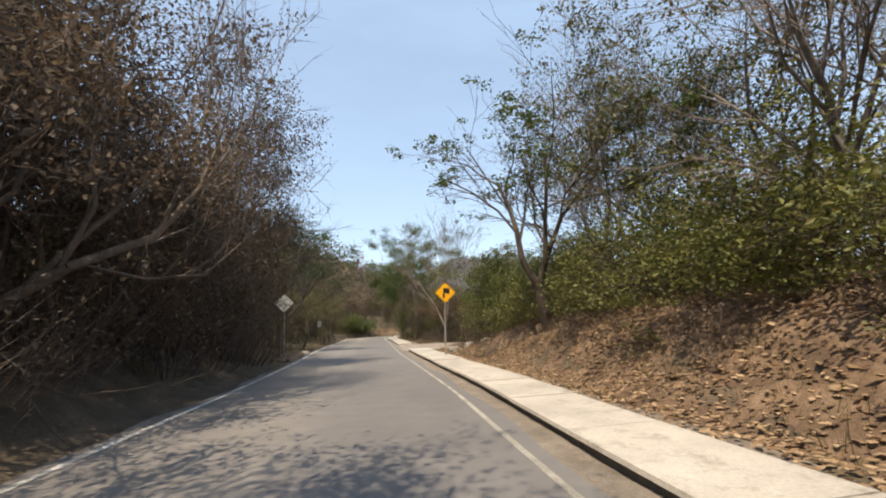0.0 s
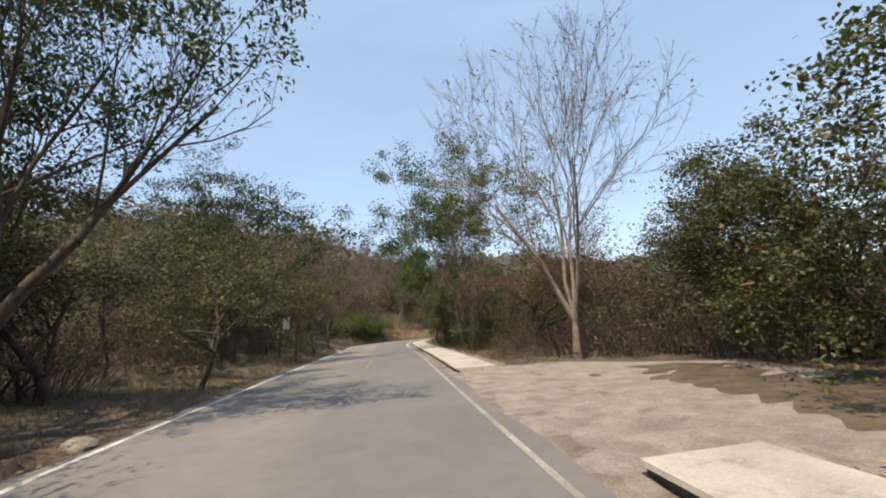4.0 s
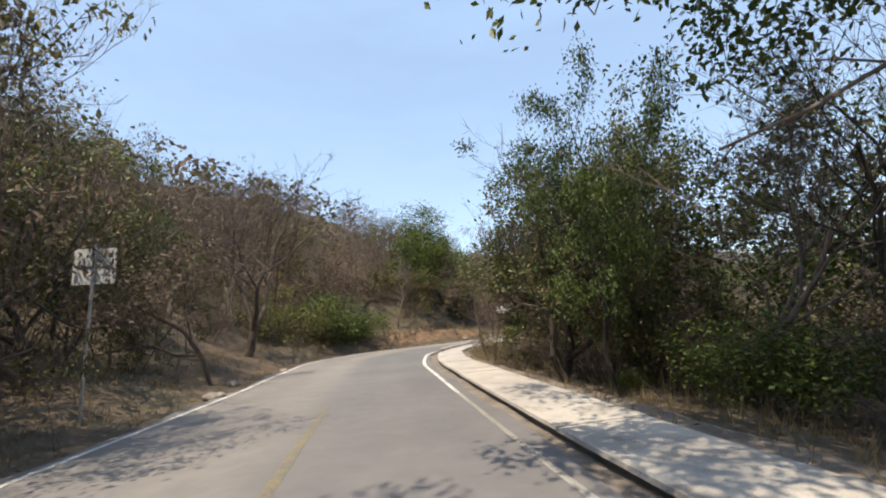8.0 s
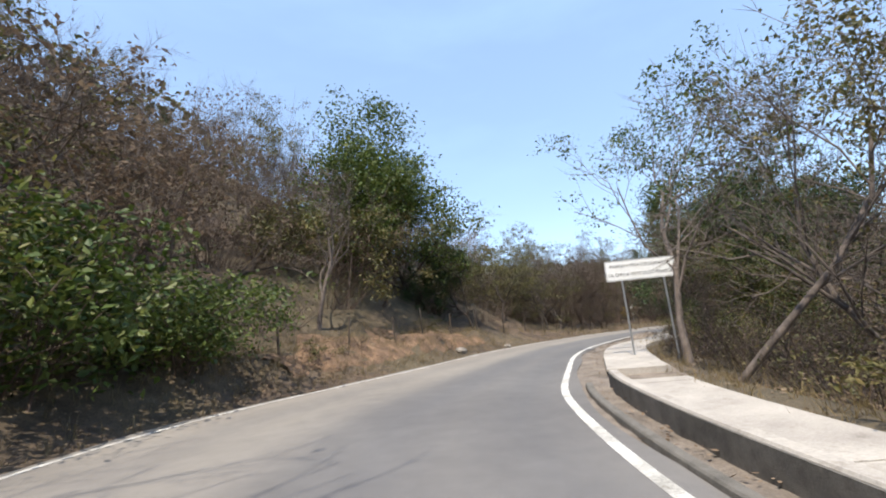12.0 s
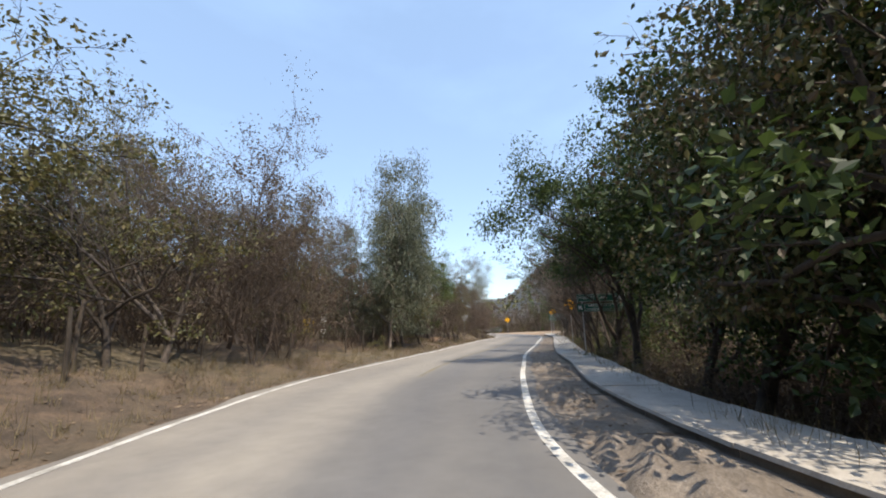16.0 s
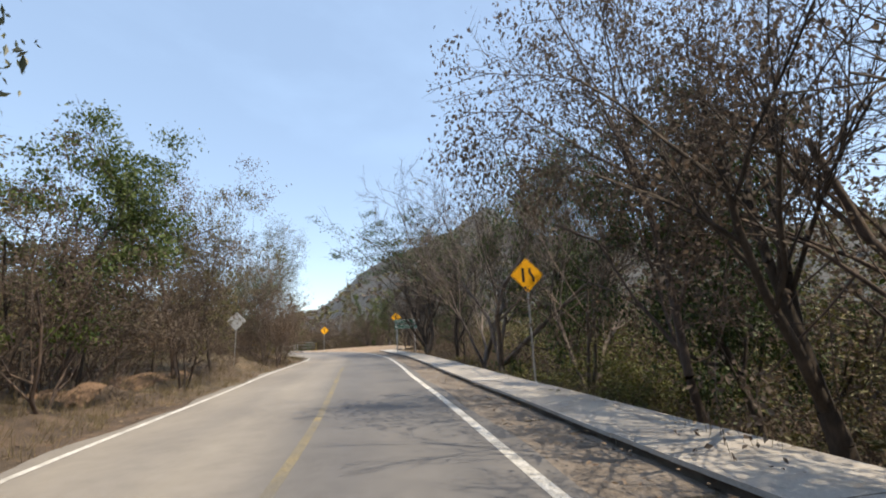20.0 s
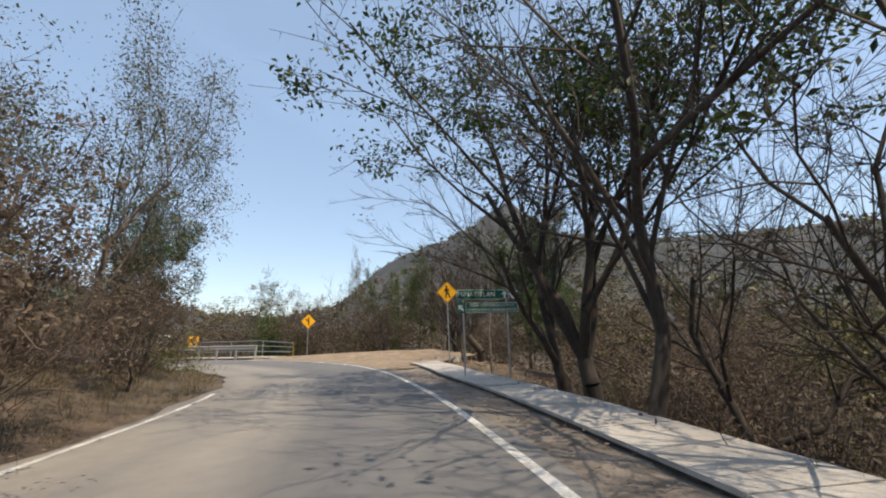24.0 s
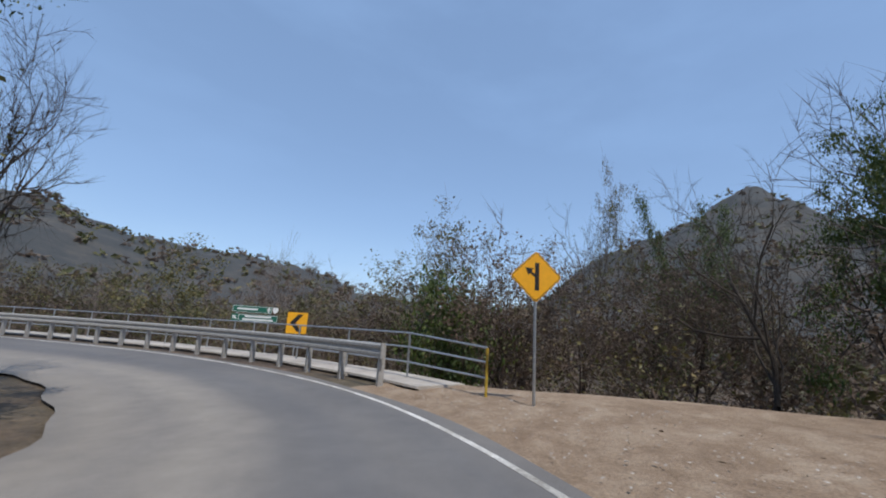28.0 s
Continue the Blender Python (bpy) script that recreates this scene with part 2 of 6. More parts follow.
RAIL_STEEL = plain_paint("weathered_rail_steel", (0.46, 0.435, 0.4), 0.6, 0.25, 0.3)
GREY_BACK = plain_paint("grey_sign_back", (0.5, 0.52, 0.54), 0.5, 0.2, 0.12)
SIGN_YELLOW = plain_paint("sign_yellow", (0.9, 0.42, 0.01), 0.45, 0, 0.12)
SIGN_BLACK = plain_paint("sign_black", (0.012, 0.012, 0.012), 0.5, 0, 0.2)
SIGN_GREEN = plain_paint("sign_green", (0.012, 0.13, 0.085), 0.45, 0, 0.25)
SIGN_WHITE = plain_paint("sign_white", (0.82, 0.82, 0.8), 0.5, 0, 0.15)
RAIL_YELLOW = plain_paint("yellow_rail_paint", (0.55, 0.36, 0.04), 0.55, 0, 0.4)
POST_WOOD = bark_material("weathered_post_wood", (0.04, 0.03, 0.024), (0.12, 0.095, 0.072))
BARK_DARK = bark_material("dark_bark", (0.034, 0.0263, 0.0205), (0.0972, 0.0749, 0.058))
BARK_GREY = bark_material("grey_bark", (0.0979, 0.0781, 0.0669), (0.242, 0.198, 0.171))
BARK_BROWN = bark_material("brown_twigs", (0.064, 0.0468, 0.038), (0.17, 0.125, 0.1))
LEAF_GREEN = leaf_material("green_leaves", [(0.0294, 0.057, 0.00884), (0.0551, 0.0918, 0.0151), (0.0918, 0.129, 0.0221), (0.138, 0.158, 0.0354)])
LEAF_DEEP = leaf_material("deep_green_leaves", [(0.0153, 0.034, 0.00816), (0.0298, 0.0577, 0.0131), (0.051, 0.085, 0.018), (0.085, 0.117, 0.0262)])
LEAF_OLIVE = leaf_material("olive_leaves", [(0.0612, 0.0633, 0.0218), (0.102, 0.102, 0.0349), (0.143, 0.131, 0.0458), (0.194, 0.148, 0.0598)])
LEAF_PALE = leaf_material("pale_feather_leaves", [(0.0694, 0.085, 0.051), (0.102, 0.119, 0.0722), (0.139, 0.149, 0.0935), (0.163, 0.161, 0.111)])
LEAF_DRY = leaf_material("dry_leaves", [(0.088, 0.064, 0.05), (0.135, 0.1, 0.078), (0.19, 0.148, 0.115), (0.115, 0.086, 0.064), (0.16, 0.108, 0.078)], 0.35, 0.8)
LEAF_RUST = leaf_material("mixed_turning_leaves", [(0.04, 0.062, 0.016), (0.065, 0.092, 0.022), (0.1, 0.115, 0.032), (0.16, 0.1, 0.035), (0.055, 0.08, 0.02), (0.12, 0.13, 0.04)], 0.25)
LEAF_RUSTY = leaf_material("rust_brown_leaves", [(0.105, 0.066, 0.045), (0.165, 0.1, 0.066), (0.215, 0.125, 0.08), (0.13, 0.088, 0.055), (0.1, 0.095, 0.042)], 0.3, 0.7)
LEAF_MIXED = leaf_material("olive_and_withered_leaves", [(0.035, 0.05, 0.015), (0.06, 0.075, 0.022), (0.1, 0.1, 0.034), (0.14, 0.12, 0.05), (0.11, 0.075, 0.045), (0.045, 0.06, 0.018)], 0.22)
LEAF_MOSS = leaf_material("yellow_green_leaves", [(0.07, 0.085, 0.02), (0.11, 0.125, 0.028), (0.16, 0.165, 0.04), (0.2, 0.18, 0.06)], 0.3)
LITTER = leaf_material("leaf_litter", [(0.101, 0.0648, 0.0396), (0.173, 0.115, 0.072), (0.245, 0.173, 0.115), (0.324, 0.245, 0.173), (0.144, 0.0792, 0.0432)], 0.1, 0.85)
PALE_LITTER = leaf_material("pale_leaf_litter", [(0.152, 0.088, 0.048), (0.247, 0.154, 0.088), (0.342, 0.229, 0.136), (0.437, 0.308, 0.2), (0.19, 0.0968, 0.048)], 0.1, 0.85)
GRASS = leaf_material("dry_grass", [(0.144, 0.108, 0.0576), (0.216, 0.169, 0.0936), (0.274, 0.216, 0.122), (0.115, 0.101, 0.0432)], 0.25, 0.8)


# ---------------------------------------------------------------- mesh helpers
def mesh_of(name, verts, faces, mat):
    me = bpy.data.meshes.new(name)
    me.from_pydata([tuple(v) for v in verts], [], [tuple(f) for f in faces])
    me.materials.append(mat)
    me.update()
    return me


def quads_mesh(name, verts, faces, mat, smooth=False):
    """A mesh from arrays: verts n x 3, faces n x k with one k."""
    me = bpy.data.meshes.new(name)
    verts, faces = np.asarray(verts, np.float32), np.asarray(faces, np.int32)
    k = faces.shape[1]
    me.vertices.add(len(verts))
    me.vertices.foreach_set("co", verts.ravel())
    me.loops.add(faces.size)
    me.loops.foreach_set("vertex_index", faces.ravel())
    me.polygons.add(len(faces))
    me.polygons.foreach_set("loop_start", np.arange(0, faces.size, k, dtype=np.int32))
    me.polygons.foreach_set("use_smooth", np.full(len(faces), smooth))
    me.materials.append(mat)
    me.update(calc_edges=True)
    return me


def from_bm(name, bm, mat):
    me = bpy.data.meshes.new(name)
    bmesh.ops.recalc_face_normals(bm, faces=bm.faces)
    bm.to_mesh(me)
    bm.free()
    me.materials.append(mat)
    return me


def part(name, bm, mat, parent, label="", at=None):
    """Links a bmesh (or a mesh) as one mesh object under a thing or under a part."""
    me = bm if isinstance(bm, bpy.types.Mesh) else from_bm(name, bm, mat)
    ob = new(name, me)
    ob.parent = parent
    if at is not None:
        ob.matrix_basis = at
    return tagged(ob, label)


def box(bm, x0, x1, y0, y1, z0, z1, bevel=0.0):
    made = bmesh.ops.create_cube(bm, size=1.0, matrix=Matrix.Translation(((x0 + x1) / 2, (y0 + y1) / 2, (z0 + z1) / 2)) @ Matrix.Diagonal((x1 - x0, y1 - y0, z1 - z0, 1)))
    if bevel:
        edges = list({e for v in made["verts"] for e in v.link_edges})
        bmesh.ops.bevel(bm, geom=edges, offset=bevel, segments=1, affect="EDGES")
    return bm


def rod(bm, p0, p1, r0, r1=None, sides=8):
    p0, p1 = Vector(p0), Vector(p1)
    way = p1 - p0
    m = Matrix.Translation((p0 + p1) / 2) @ way.to_track_quat("Z", "Y").to_matrix().to_4x4()
    bmesh.ops.create_cone(bm, cap_ends=True, segments=sides, radius1=r0, radius2=r0 if r1 is None else r1, depth=way.length, matrix=m)
    return bm


def tubes(segs, sides):
    """Tapered open tubes: segs n x 8 of p0, p1, r0, r1. Returns verts and quads."""
    s = np.asarray(segs, float)
    p0, p1, r0, r1 = s[:, :3], s[:, 3:6], s[:, 6], s[:, 7]
    d = p1 - p0
    d /= np.linalg.norm(d, axis=1)[:, None] + 1e-9
    ref = np.where(np.abs(d[:, 2:3]) > 0.9, [[1.0, 0, 0]], [[0, 0, 1.0]])
    u = np.cross(d, ref)
    u /= np.linalg.norm(u, axis=1)[:, None] + 1e-9
    v = np.cross(d, u)
    a = np.arange(sides) * 2 * np.pi / sides
    ring = u[:, None] * np.cos(a)[None, :, None] + v[:, None] * np.sin(a)[None, :, None]
    verts = np.concatenate([p0[:, None] + ring * r0[:, None, None], p1[:, None] + ring * r1[:, None, None]], 1)
    base = (np.arange(len(s)) * 2 * sides)[:, None, None]
    k = np.arange(sides)
    q = np.stack([k, (k + 1) % sides, (k + 1) % sides + sides, k + sides], 1)[None]
    return verts.reshape(-1, 3), (base + q).reshape(-1, 4)


def join_arrays(pieces):
    vs, fs, n = [], [], 0
    for v, f in pieces:
        vs.append(v)
        fs.append(f + n)
        n += len(v)
    return np.concatenate(vs), np.concatenate(fs)


def leaf_quads(rng, centres, size, long=2.0, droop=0.3, spread=1.0):
    """Pointed leaves (rhombs folded a little) round the centres: verts and quads."""
    n = len(centres)
    d = rng.normal(size=(n, 3)) * [1, 1, 0.7] - [0, 0, droop]
    d /= np.linalg.norm(d, axis=1)[:, None] + 1e-9
    s = np.cross(d, rng.normal(size=(n, 3)) * 0.75 + [0, 0, 0.9])
    s /= np.linalg.norm(s, axis=1)[:, None] + 1e-9
    up = np.cross(s, d)
    k = (size * rng.uniform(0.6, 1.35, n))[:, None]
    c = np.asarray(centres)
    w = k / long
    verts = np.stack([c, c + d * k * 0.5 + s * w * 0.5 + up * w * 0.15, c + d * k, c + d * k * 0.5 - s * w * 0.5 + up * w * 0.15], 1)
    return verts.reshape(-1, 3), np.arange(4 * n).reshape(-1, 4)


# ---------------------------------------------------------------- the road's plan
def smooth_line(points, step):
    """A rounded line through points, with even steps."""
    p = np.array(points, float)
    p = np.vstack([2 * p[0] - p[1], p, 2 * p[-1] - p[-2]])
    out = []
    for i in range(1, len(p) - 2):
        u = np.linspace(0, 1, 24, endpoint=False)[:, None]
        a, b, c, d = p[i - 1], p[i], p[i + 1], p[i + 2]
        out.append(0.5 * (2 * b + (c - a) * u + (2 * a - 5 * b + 4 * c - d) * u**2 + (3 * b - a - 3 * c + d) * u**3))
    q = np.vstack([*out, p[-2:-1]])
    s = np.r_[0, np.cumsum(np.hypot(*np.diff(q, axis=0).T))]
    even = np.arange(0, s[-1], step)
    return np.stack([np.interp(even, s, q[:, k]) for k in range(2)], 1)


# the line along which the right lane is driven, from behind the start to past the bridge
DRIVEN = [(-3.0, -70.0), (-3.1, -40.0), (-3.26, -17.92), (-3.47, -5.94), (-3.6, 3.54), (-3.93, 16.83), (-4.2, 30.82), (-4.59, 41.24), (-4.85, 47.77), (-4.87, 53.83), (-4.14, 59.82), (-2.99, 63.07), (-1.48, 66.26), (0.18, 69.13), (3.66, 74.29), (7.89, 78.49), (13.0, 81.69), (18.61, 84.08), (24.2, 85.78), (29.81, 86.9), (35.46, 87.71), (41.43, 88.64), (53.05, 90.92), (61.09, 92.34), (66.64, 93.89), (71.79, 96.17), (76.3, 99.13), (79.2, 101.9), (81.2, 105.2), (82.2, 109.0), (82.5, 113.5), (81.8, 119.0), (79.5, 127.0), (74.0, 138.0), (64.0, 152.0), (50.0, 170.0)]
STEP = 0.5
LINE = smooth_line(DRIVEN, STEP)
TAN = np.gradient(LINE, axis=0)
TAN /= np.linalg.norm(TAN, axis=1)[:, None]
NORMAL = np.stack([TAN[:, 1], -TAN[:, 0]], 1)          # to the right
S0 = int(np.argmin(np.hypot(LINE[:, 0] + 3.26, LINE[:, 1] + 17.92)))
STATION = (np.arange(len(LINE)) - S0) * STEP           # metres along, 0 where the clip starts


def along(s, table):
    xs, ys = zip(*table)
    return np.interp(s, xs, ys)


def softened(values, reach=6):
    k = np.hanning(2 * reach + 3)[1:-1]
    k /= k.sum()
    return np.convolve(np.pad(values, reach, mode="edge"), k, mode="valid")


LEFT_EDGE = softened(along(STATION, [(-52, 3.7), (6, 3.8), (12, 3.75), (25, 4.1), (31, 4.5), (45, 4.75), (57, 4.6), (67, 4.3), (72, 4.6), (77, 5.4), (81, 6.3), (85, 6.7), (89, 5.6), (93, 4.2), (97, 3.7), (102, 3.9), (109, 4.1), (115, 4.4), (120, 4.0), (128, 4.05), (134, 4.5), (142, 4.4), (148, 4.45), (157, 4.3), (162, 3.75), (166, 3.4), (170, 3.0), (174, 3.1), (177, 2.9), (180, 2.4), (185, 2.1), (191, 2.6), (200, 3.6), (260, 4.2)]))
RIGHT_EDGE = softened(along(STATION, [(-52, 1.7), (4, 1.65), (10, 1.8), (25, 1.45), (45, 1.65), (58, 1.75), (66, 1.95), (76, 1.95), (82, 1.6), (87, 1.4), (92, 1.85), (97, 1.9), (103, 1.9), (109, 1.5), (114, 1.9), (120, 2.05), (127, 1.65), (133, 1.5), (142, 1.6), (148, 1.8), (157, 1.65), (163, 1.85), (167, 2.2), (171, 2.4), (175, 2.0), (180, 1.9), (260, 2.2)]))


def road_z(s, off):
    """The road is level but for the banked bend before the bridge."""
    return 0.045 * off * np.clip((s - 164) / 12, 0, 1)


def spot(s, off):
    """The place at a station and a distance to the right of the driven line."""
    i = np.clip((s - STATION[0]) / STEP, 0, len(LINE) - 1.001)
    k = int(i)
    f = i - k
    return (LINE[k] * (1 - f) + LINE[k + 1] * f) + off * NORMAL[k]


def plan_of(x, y):
    """Station and distance to the right for arrays of places."""
    p = np.stack([np.ravel(x), np.ravel(y)], 1).astype(np.float32)
    s, off = np.empty(len(p)), np.empty(len(p))
    coarse = LINE[::2].astype(np.float32)
    for a in range(0, len(p), 4000):
        q = p[a:a + 4000]
        d = (q[:, None, 0] - coarse[None, :, 0]) ** 2 + (q[:, None, 1] - coarse[None, :, 1]) ** 2
        i = 2 * d.argmin(1)
        r = q - LINE[i]
        t = (r * TAN[i]).sum(1)
        n = (r * NORMAL[i]).sum(1)
        s[a:a + 4000] = STATION[i] + np.clip(t, -1.5, 1.5)
        off[a:a + 4000] = np.where(np.abs(t) > 1.5, np.sign(n) * np.hypot(n, t), n)
    return s, off


def smoothstep(a, b, v):
    u = np.clip((v - a) / (b - a), 0, 1)
    return u * u * (3 - 2 * u)


def waves(x, y, size, seed):
    """Cheap rolling unevenness, -1 to 1."""
    r = np.random.default_rng(seed)
    out = 0
    for k in range(5):
        a, f, p = r.uniform(0, 6.28), 6.28 / size * r.uniform(0.6, 2.2), r.uniform(0, 6.28)
        out = out + np.sin((x * np.cos(a) + y * np.sin(a)) * f + p)
    return out / 3.2


def ground_z(x, y):
    x, y = np.asarray(x, float), np.asarray(y, float)
    shape = np.broadcast(x, y).shape
    x, y = np.broadcast_to(x, shape).ravel(), np.broadcast_to(y, shape).ravel()
    s, off = plan_of(x, y)
    left = -off - np.interp(s, STATION, LEFT_EDGE)       # metres past the left line
    right = off - np.interp(s, STATION, RIGHT_EDGE)      # metres past the right line
    bank_l = along(s, [(-50, 1.6), (14, 1.5), (20, 0.6), (26, 0.25), (44, 0.35), (54, 0.55), (70, 0.8), (84, 1.0), (92, 1.3), (106, 1.2), (113, 0.5), (120, 0.25), (146, 0.3), (154, 0.8), (164, 0.8), (171, 0.5), (178, 0.9), (186, 0.7), (260, 0.5)])
    hill_l = along(s, [(-50, 0.28), (10, 0.25), (24, 0.1), (44, 0.16), (60, 0.3), (74, 0.5), (82, 0.68), (100, 0.68), (108, 0.5), (116, 0.2), (126, 0.08), (150, 0.04), (168, 0.05), (185, 0.02), (260, 0.0)])
    bank_r = along(s, [(-50, 1.9), (13, 1.8), (20, 1.3), (25, 0.35), (30, 0.1), (45, 0.0), (60, -0.35), (80, -0.5), (100, -0.6), (116, -1.0), (135, -1.6), (150, -1.8), (164, -1.2), (169, -0.1), (178, -0.1), (183, -1.5), (260, -2.5)])
    hill_r = along(s, [(-50, 0.16), (20, 0.12), (30, 0.0), (60, -0.08), (100, -0.1), (140, -0.12), (170, -0.1), (260, -0.05)])
    z = np.full(len(x), -0.06)
    rough = (0.09 * waves(x, y, 1.7, 3) + 0.16 * waves(x, y, 5.0, 4)) * along(s, [(-50, 1), (24, 1), (28, 0.15), (38, 0.15), (42, 1), (163, 1), (167, 0.15), (181, 0.15), (185, 1)])
    zl = bank_l * smoothstep(0.7, 3.4, left) + hill_l * np.clip(left - 3, 0, 34) * smoothstep(2.5, 7, left) + rough * smoothstep(0.6, 2.2, left)
    zr = bank_r * smoothstep(2.6, 5.6, right) + hill_r * np.clip(right - 4, 0, 34) * smoothstep(4, 10, right) + rough * smoothstep(2.5, 4.0, right)
    z = z + np.where(left > 0, zl, 0) + np.where(right > 0, zr, 0) + road_z(s, np.clip(off, -6, 6)) * (1 - smoothstep(8, 20, np.abs(off)))
    # the valley's floor and the far ranges
    d = np.hypot(x - 30, y - 60)
    az = np.degrees(np.arctan2(x - 75, y - 100))
    far = smoothstep(260, 900, d)
    crest = along(az, [(-180, 20), (-60, 40), (0, 118), (8, 150), (13, 152), (20, 126), (28, 120), (41, 98), (50, 58), (66, 34), (74, 60), (80, 120), (86, 175), (92, 215), (98, 240), (104, 205), (114, 170), (128, 160), (138, 150), (150, 95), (165, 40), (180, 20)])
    ridge = 1 + 0.08 * waves(x, y, 460, 8) + 0.08 * waves(x, y, 240, 9) + 0.05 * waves(x, y, 110, 10)
    z = z * (1 - smoothstep(120, 300, d)) + crest * ridge * far
    return z.reshape(shape)


def grid_axis(lo, hi, fine, reach):
    mid = np.arange(lo, hi + fine, fine)
    steps = fine * 1.09 ** np.arange(1, 90)
    run = np.cumsum(steps)
    run = run[run < reach]
    return np.r_[lo - run[::-1], mid, hi + run]


gx, gy = grid_axis(-26, 112, 0.8, 3800), grid_axis(-30, 134, 0.8, 3800)
GX, GY = np.meshgrid(gx, gy, indexing="ij")
GZ = ground_z(GX, GY)
nx, ny = GX.shape
idx = np.arange(nx * ny).reshape(nx, ny)
quads = np.stack([idx[:-1, :-1], idx[1:, :-1], idx[1:, 1:], idx[:-1, 1:]], -1).reshape(-1, 4)
ground_mesh = quads_mesh("ground", np.stack([GX.ravel(), GY.ravel(), GZ.ravel()], 1), quads, SOIL, True)
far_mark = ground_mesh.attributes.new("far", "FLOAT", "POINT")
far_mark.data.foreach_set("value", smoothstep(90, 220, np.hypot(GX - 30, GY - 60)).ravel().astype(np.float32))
tagged(new("ground", ground_mesh), "dry leaf-strewn forest soil running out to hazy hills", "ground", kind="structure")


def strip(name, mat, s0, s1, inner, outer, lift, step=0.5, across=2, wobble=None):
    """A sheet along the road between two distances (functions of station), at a height over the road."""
    ss = np.arange(s0, s1 + 1e-6, step)
    a, b = inner(ss), outer(ss)
    us = np.linspace(0, 1, across)
    rows = []
    for s, p, q in zip(ss, a, b):
        for u in us:
            off = p + (q - p) * u
            x, y = spot(s, off)
            rows.append((x, y, float(road_z(s, off)) + lift(s, u) + (wobble(x, y) if wobble else 0)))
    n = len(ss)
    k = np.arange(n * across).reshape(n, across)
    f = np.stack([k[:-1, :-1], k[:-1, 1:], k[1:, 1:], k[1:, :-1]], -1).reshape(-1, 4)
    me = quads_mesh(name, rows, f, mat, True)
    uv = me.uv_layers.new(name="strip")
    vid = np.empty(len(me.loops), np.int32)
    me.loops.foreach_get("vertex_index", vid)
    uv.data.foreach_set("uv", np.stack([us[vid % across], ss[vid // across] / 10], 1).ravel().astype(np.float32))
    return new(name, me)


def left_at(s):
    return -np.interp(s, STATION, LEFT_EDGE)


def right_at(s):
    return np.interp(s, STATION, RIGHT_EDGE)


S_LO, S_HI = -50.0, 240.0
tagged(strip("road", ASPHALT, S_LO, S_HI, lambda s: left_at(s) - 0.28 - 0.1 * np.sin(s * 0.9) - 0.06 * np.sin(s * 2.3), lambda s: right_at(s) + 0.3 + 0.06 * np.sin(s * 1.1), lambda s, u: 0.0, across=9),
       "worn grey two-lane asphalt road with dusty patches", "road", kind="structure")
tagged(strip("edge_line_left", WHITE_LINE, S_LO, 164, lambda s: left_at(s) - 0.06, lambda s: left_at(s) + 0.06, lambda s, u: 0.004), "narrow worn white painted edge line", "road marking", kind="structure")
tagged(strip("edge_line_right_1", DUSTY_LINE, S_LO, 62, lambda s: right_at(s) - along(s, [(0, 0.045), (60, 0.045), (72, 0.075), (163, 0.075), (168, 0.045)]), lambda s: right_at(s) + along(s, [(0, 0.045), (60, 0.045), (72, 0.075), (163, 0.075), (168, 0.045)]), lambda s, u: 0.004), "dusty worn white painted edge line beside the shoulder", "road marking", kind="structure")
tagged(strip("edge_line_right_2", WHITE_LINE, 62, 240, lambda s: right_at(s) - along(s, [(0, 0.045), (60, 0.045), (72, 0.075), (163, 0.075), (168, 0.045)]), lambda s: right_at(s) + along(s, [(0, 0.045), (60, 0.045), (72, 0.075), (163, 0.075), (168, 0.045)]), lambda s, u: 0.004), "worn white painted edge line beside the shoulder", "road marking", kind="structure")
for a_s, b_s in ((36, 62), (116, 150)):
    tagged(strip("centre_line", YELLOW_LINE, a_s, b_s, lambda s: -1.12 - 0.07 + 0 * s, lambda s: -1.12 + 0.07 + 0 * s, lambda s, u: 0.004), "faded yellow painted centre line", "road marking", kind="structure")


def shoulder_lift(s, u):
    return -0.02 - 0.05 * math.sin(math.pi * u) * 0.5


tagged(strip("shoulder", SHOULDER, S_LO, 168.5, lambda s: right_at(s) + 0.18, lambda s: right_at(s) + 2.6, shoulder_lift, across=7, wobble=lambda x, y: 0.014 * math.sin(5 * x + 3 * y) + 0.01 * math.sin(11 * y - 7 * x)),
       "sandy dirt shoulder with dead leaves beside the road", "road shoulder", kind="structure")


# sidewalk: how far its kerb stands off the right line, by station
def walk_in(s):
    return right_at(s) + along(s, [(-50, 0.62), (20, 0.68), (30, 0.75), (40, 0.5), (58, 0.5), (66, 0.55), (76, 0.72), (88, 0.95), (98, 1.15), (103, 2.0), (110, 1.8), (114, 1.55), (120, 1.75), (131, 1.42), (140, 1.35), (155, 1.35), (165, 1.5), (170, 2.2), (176, 1.6), (181, 1.25), (200, 1.15)])


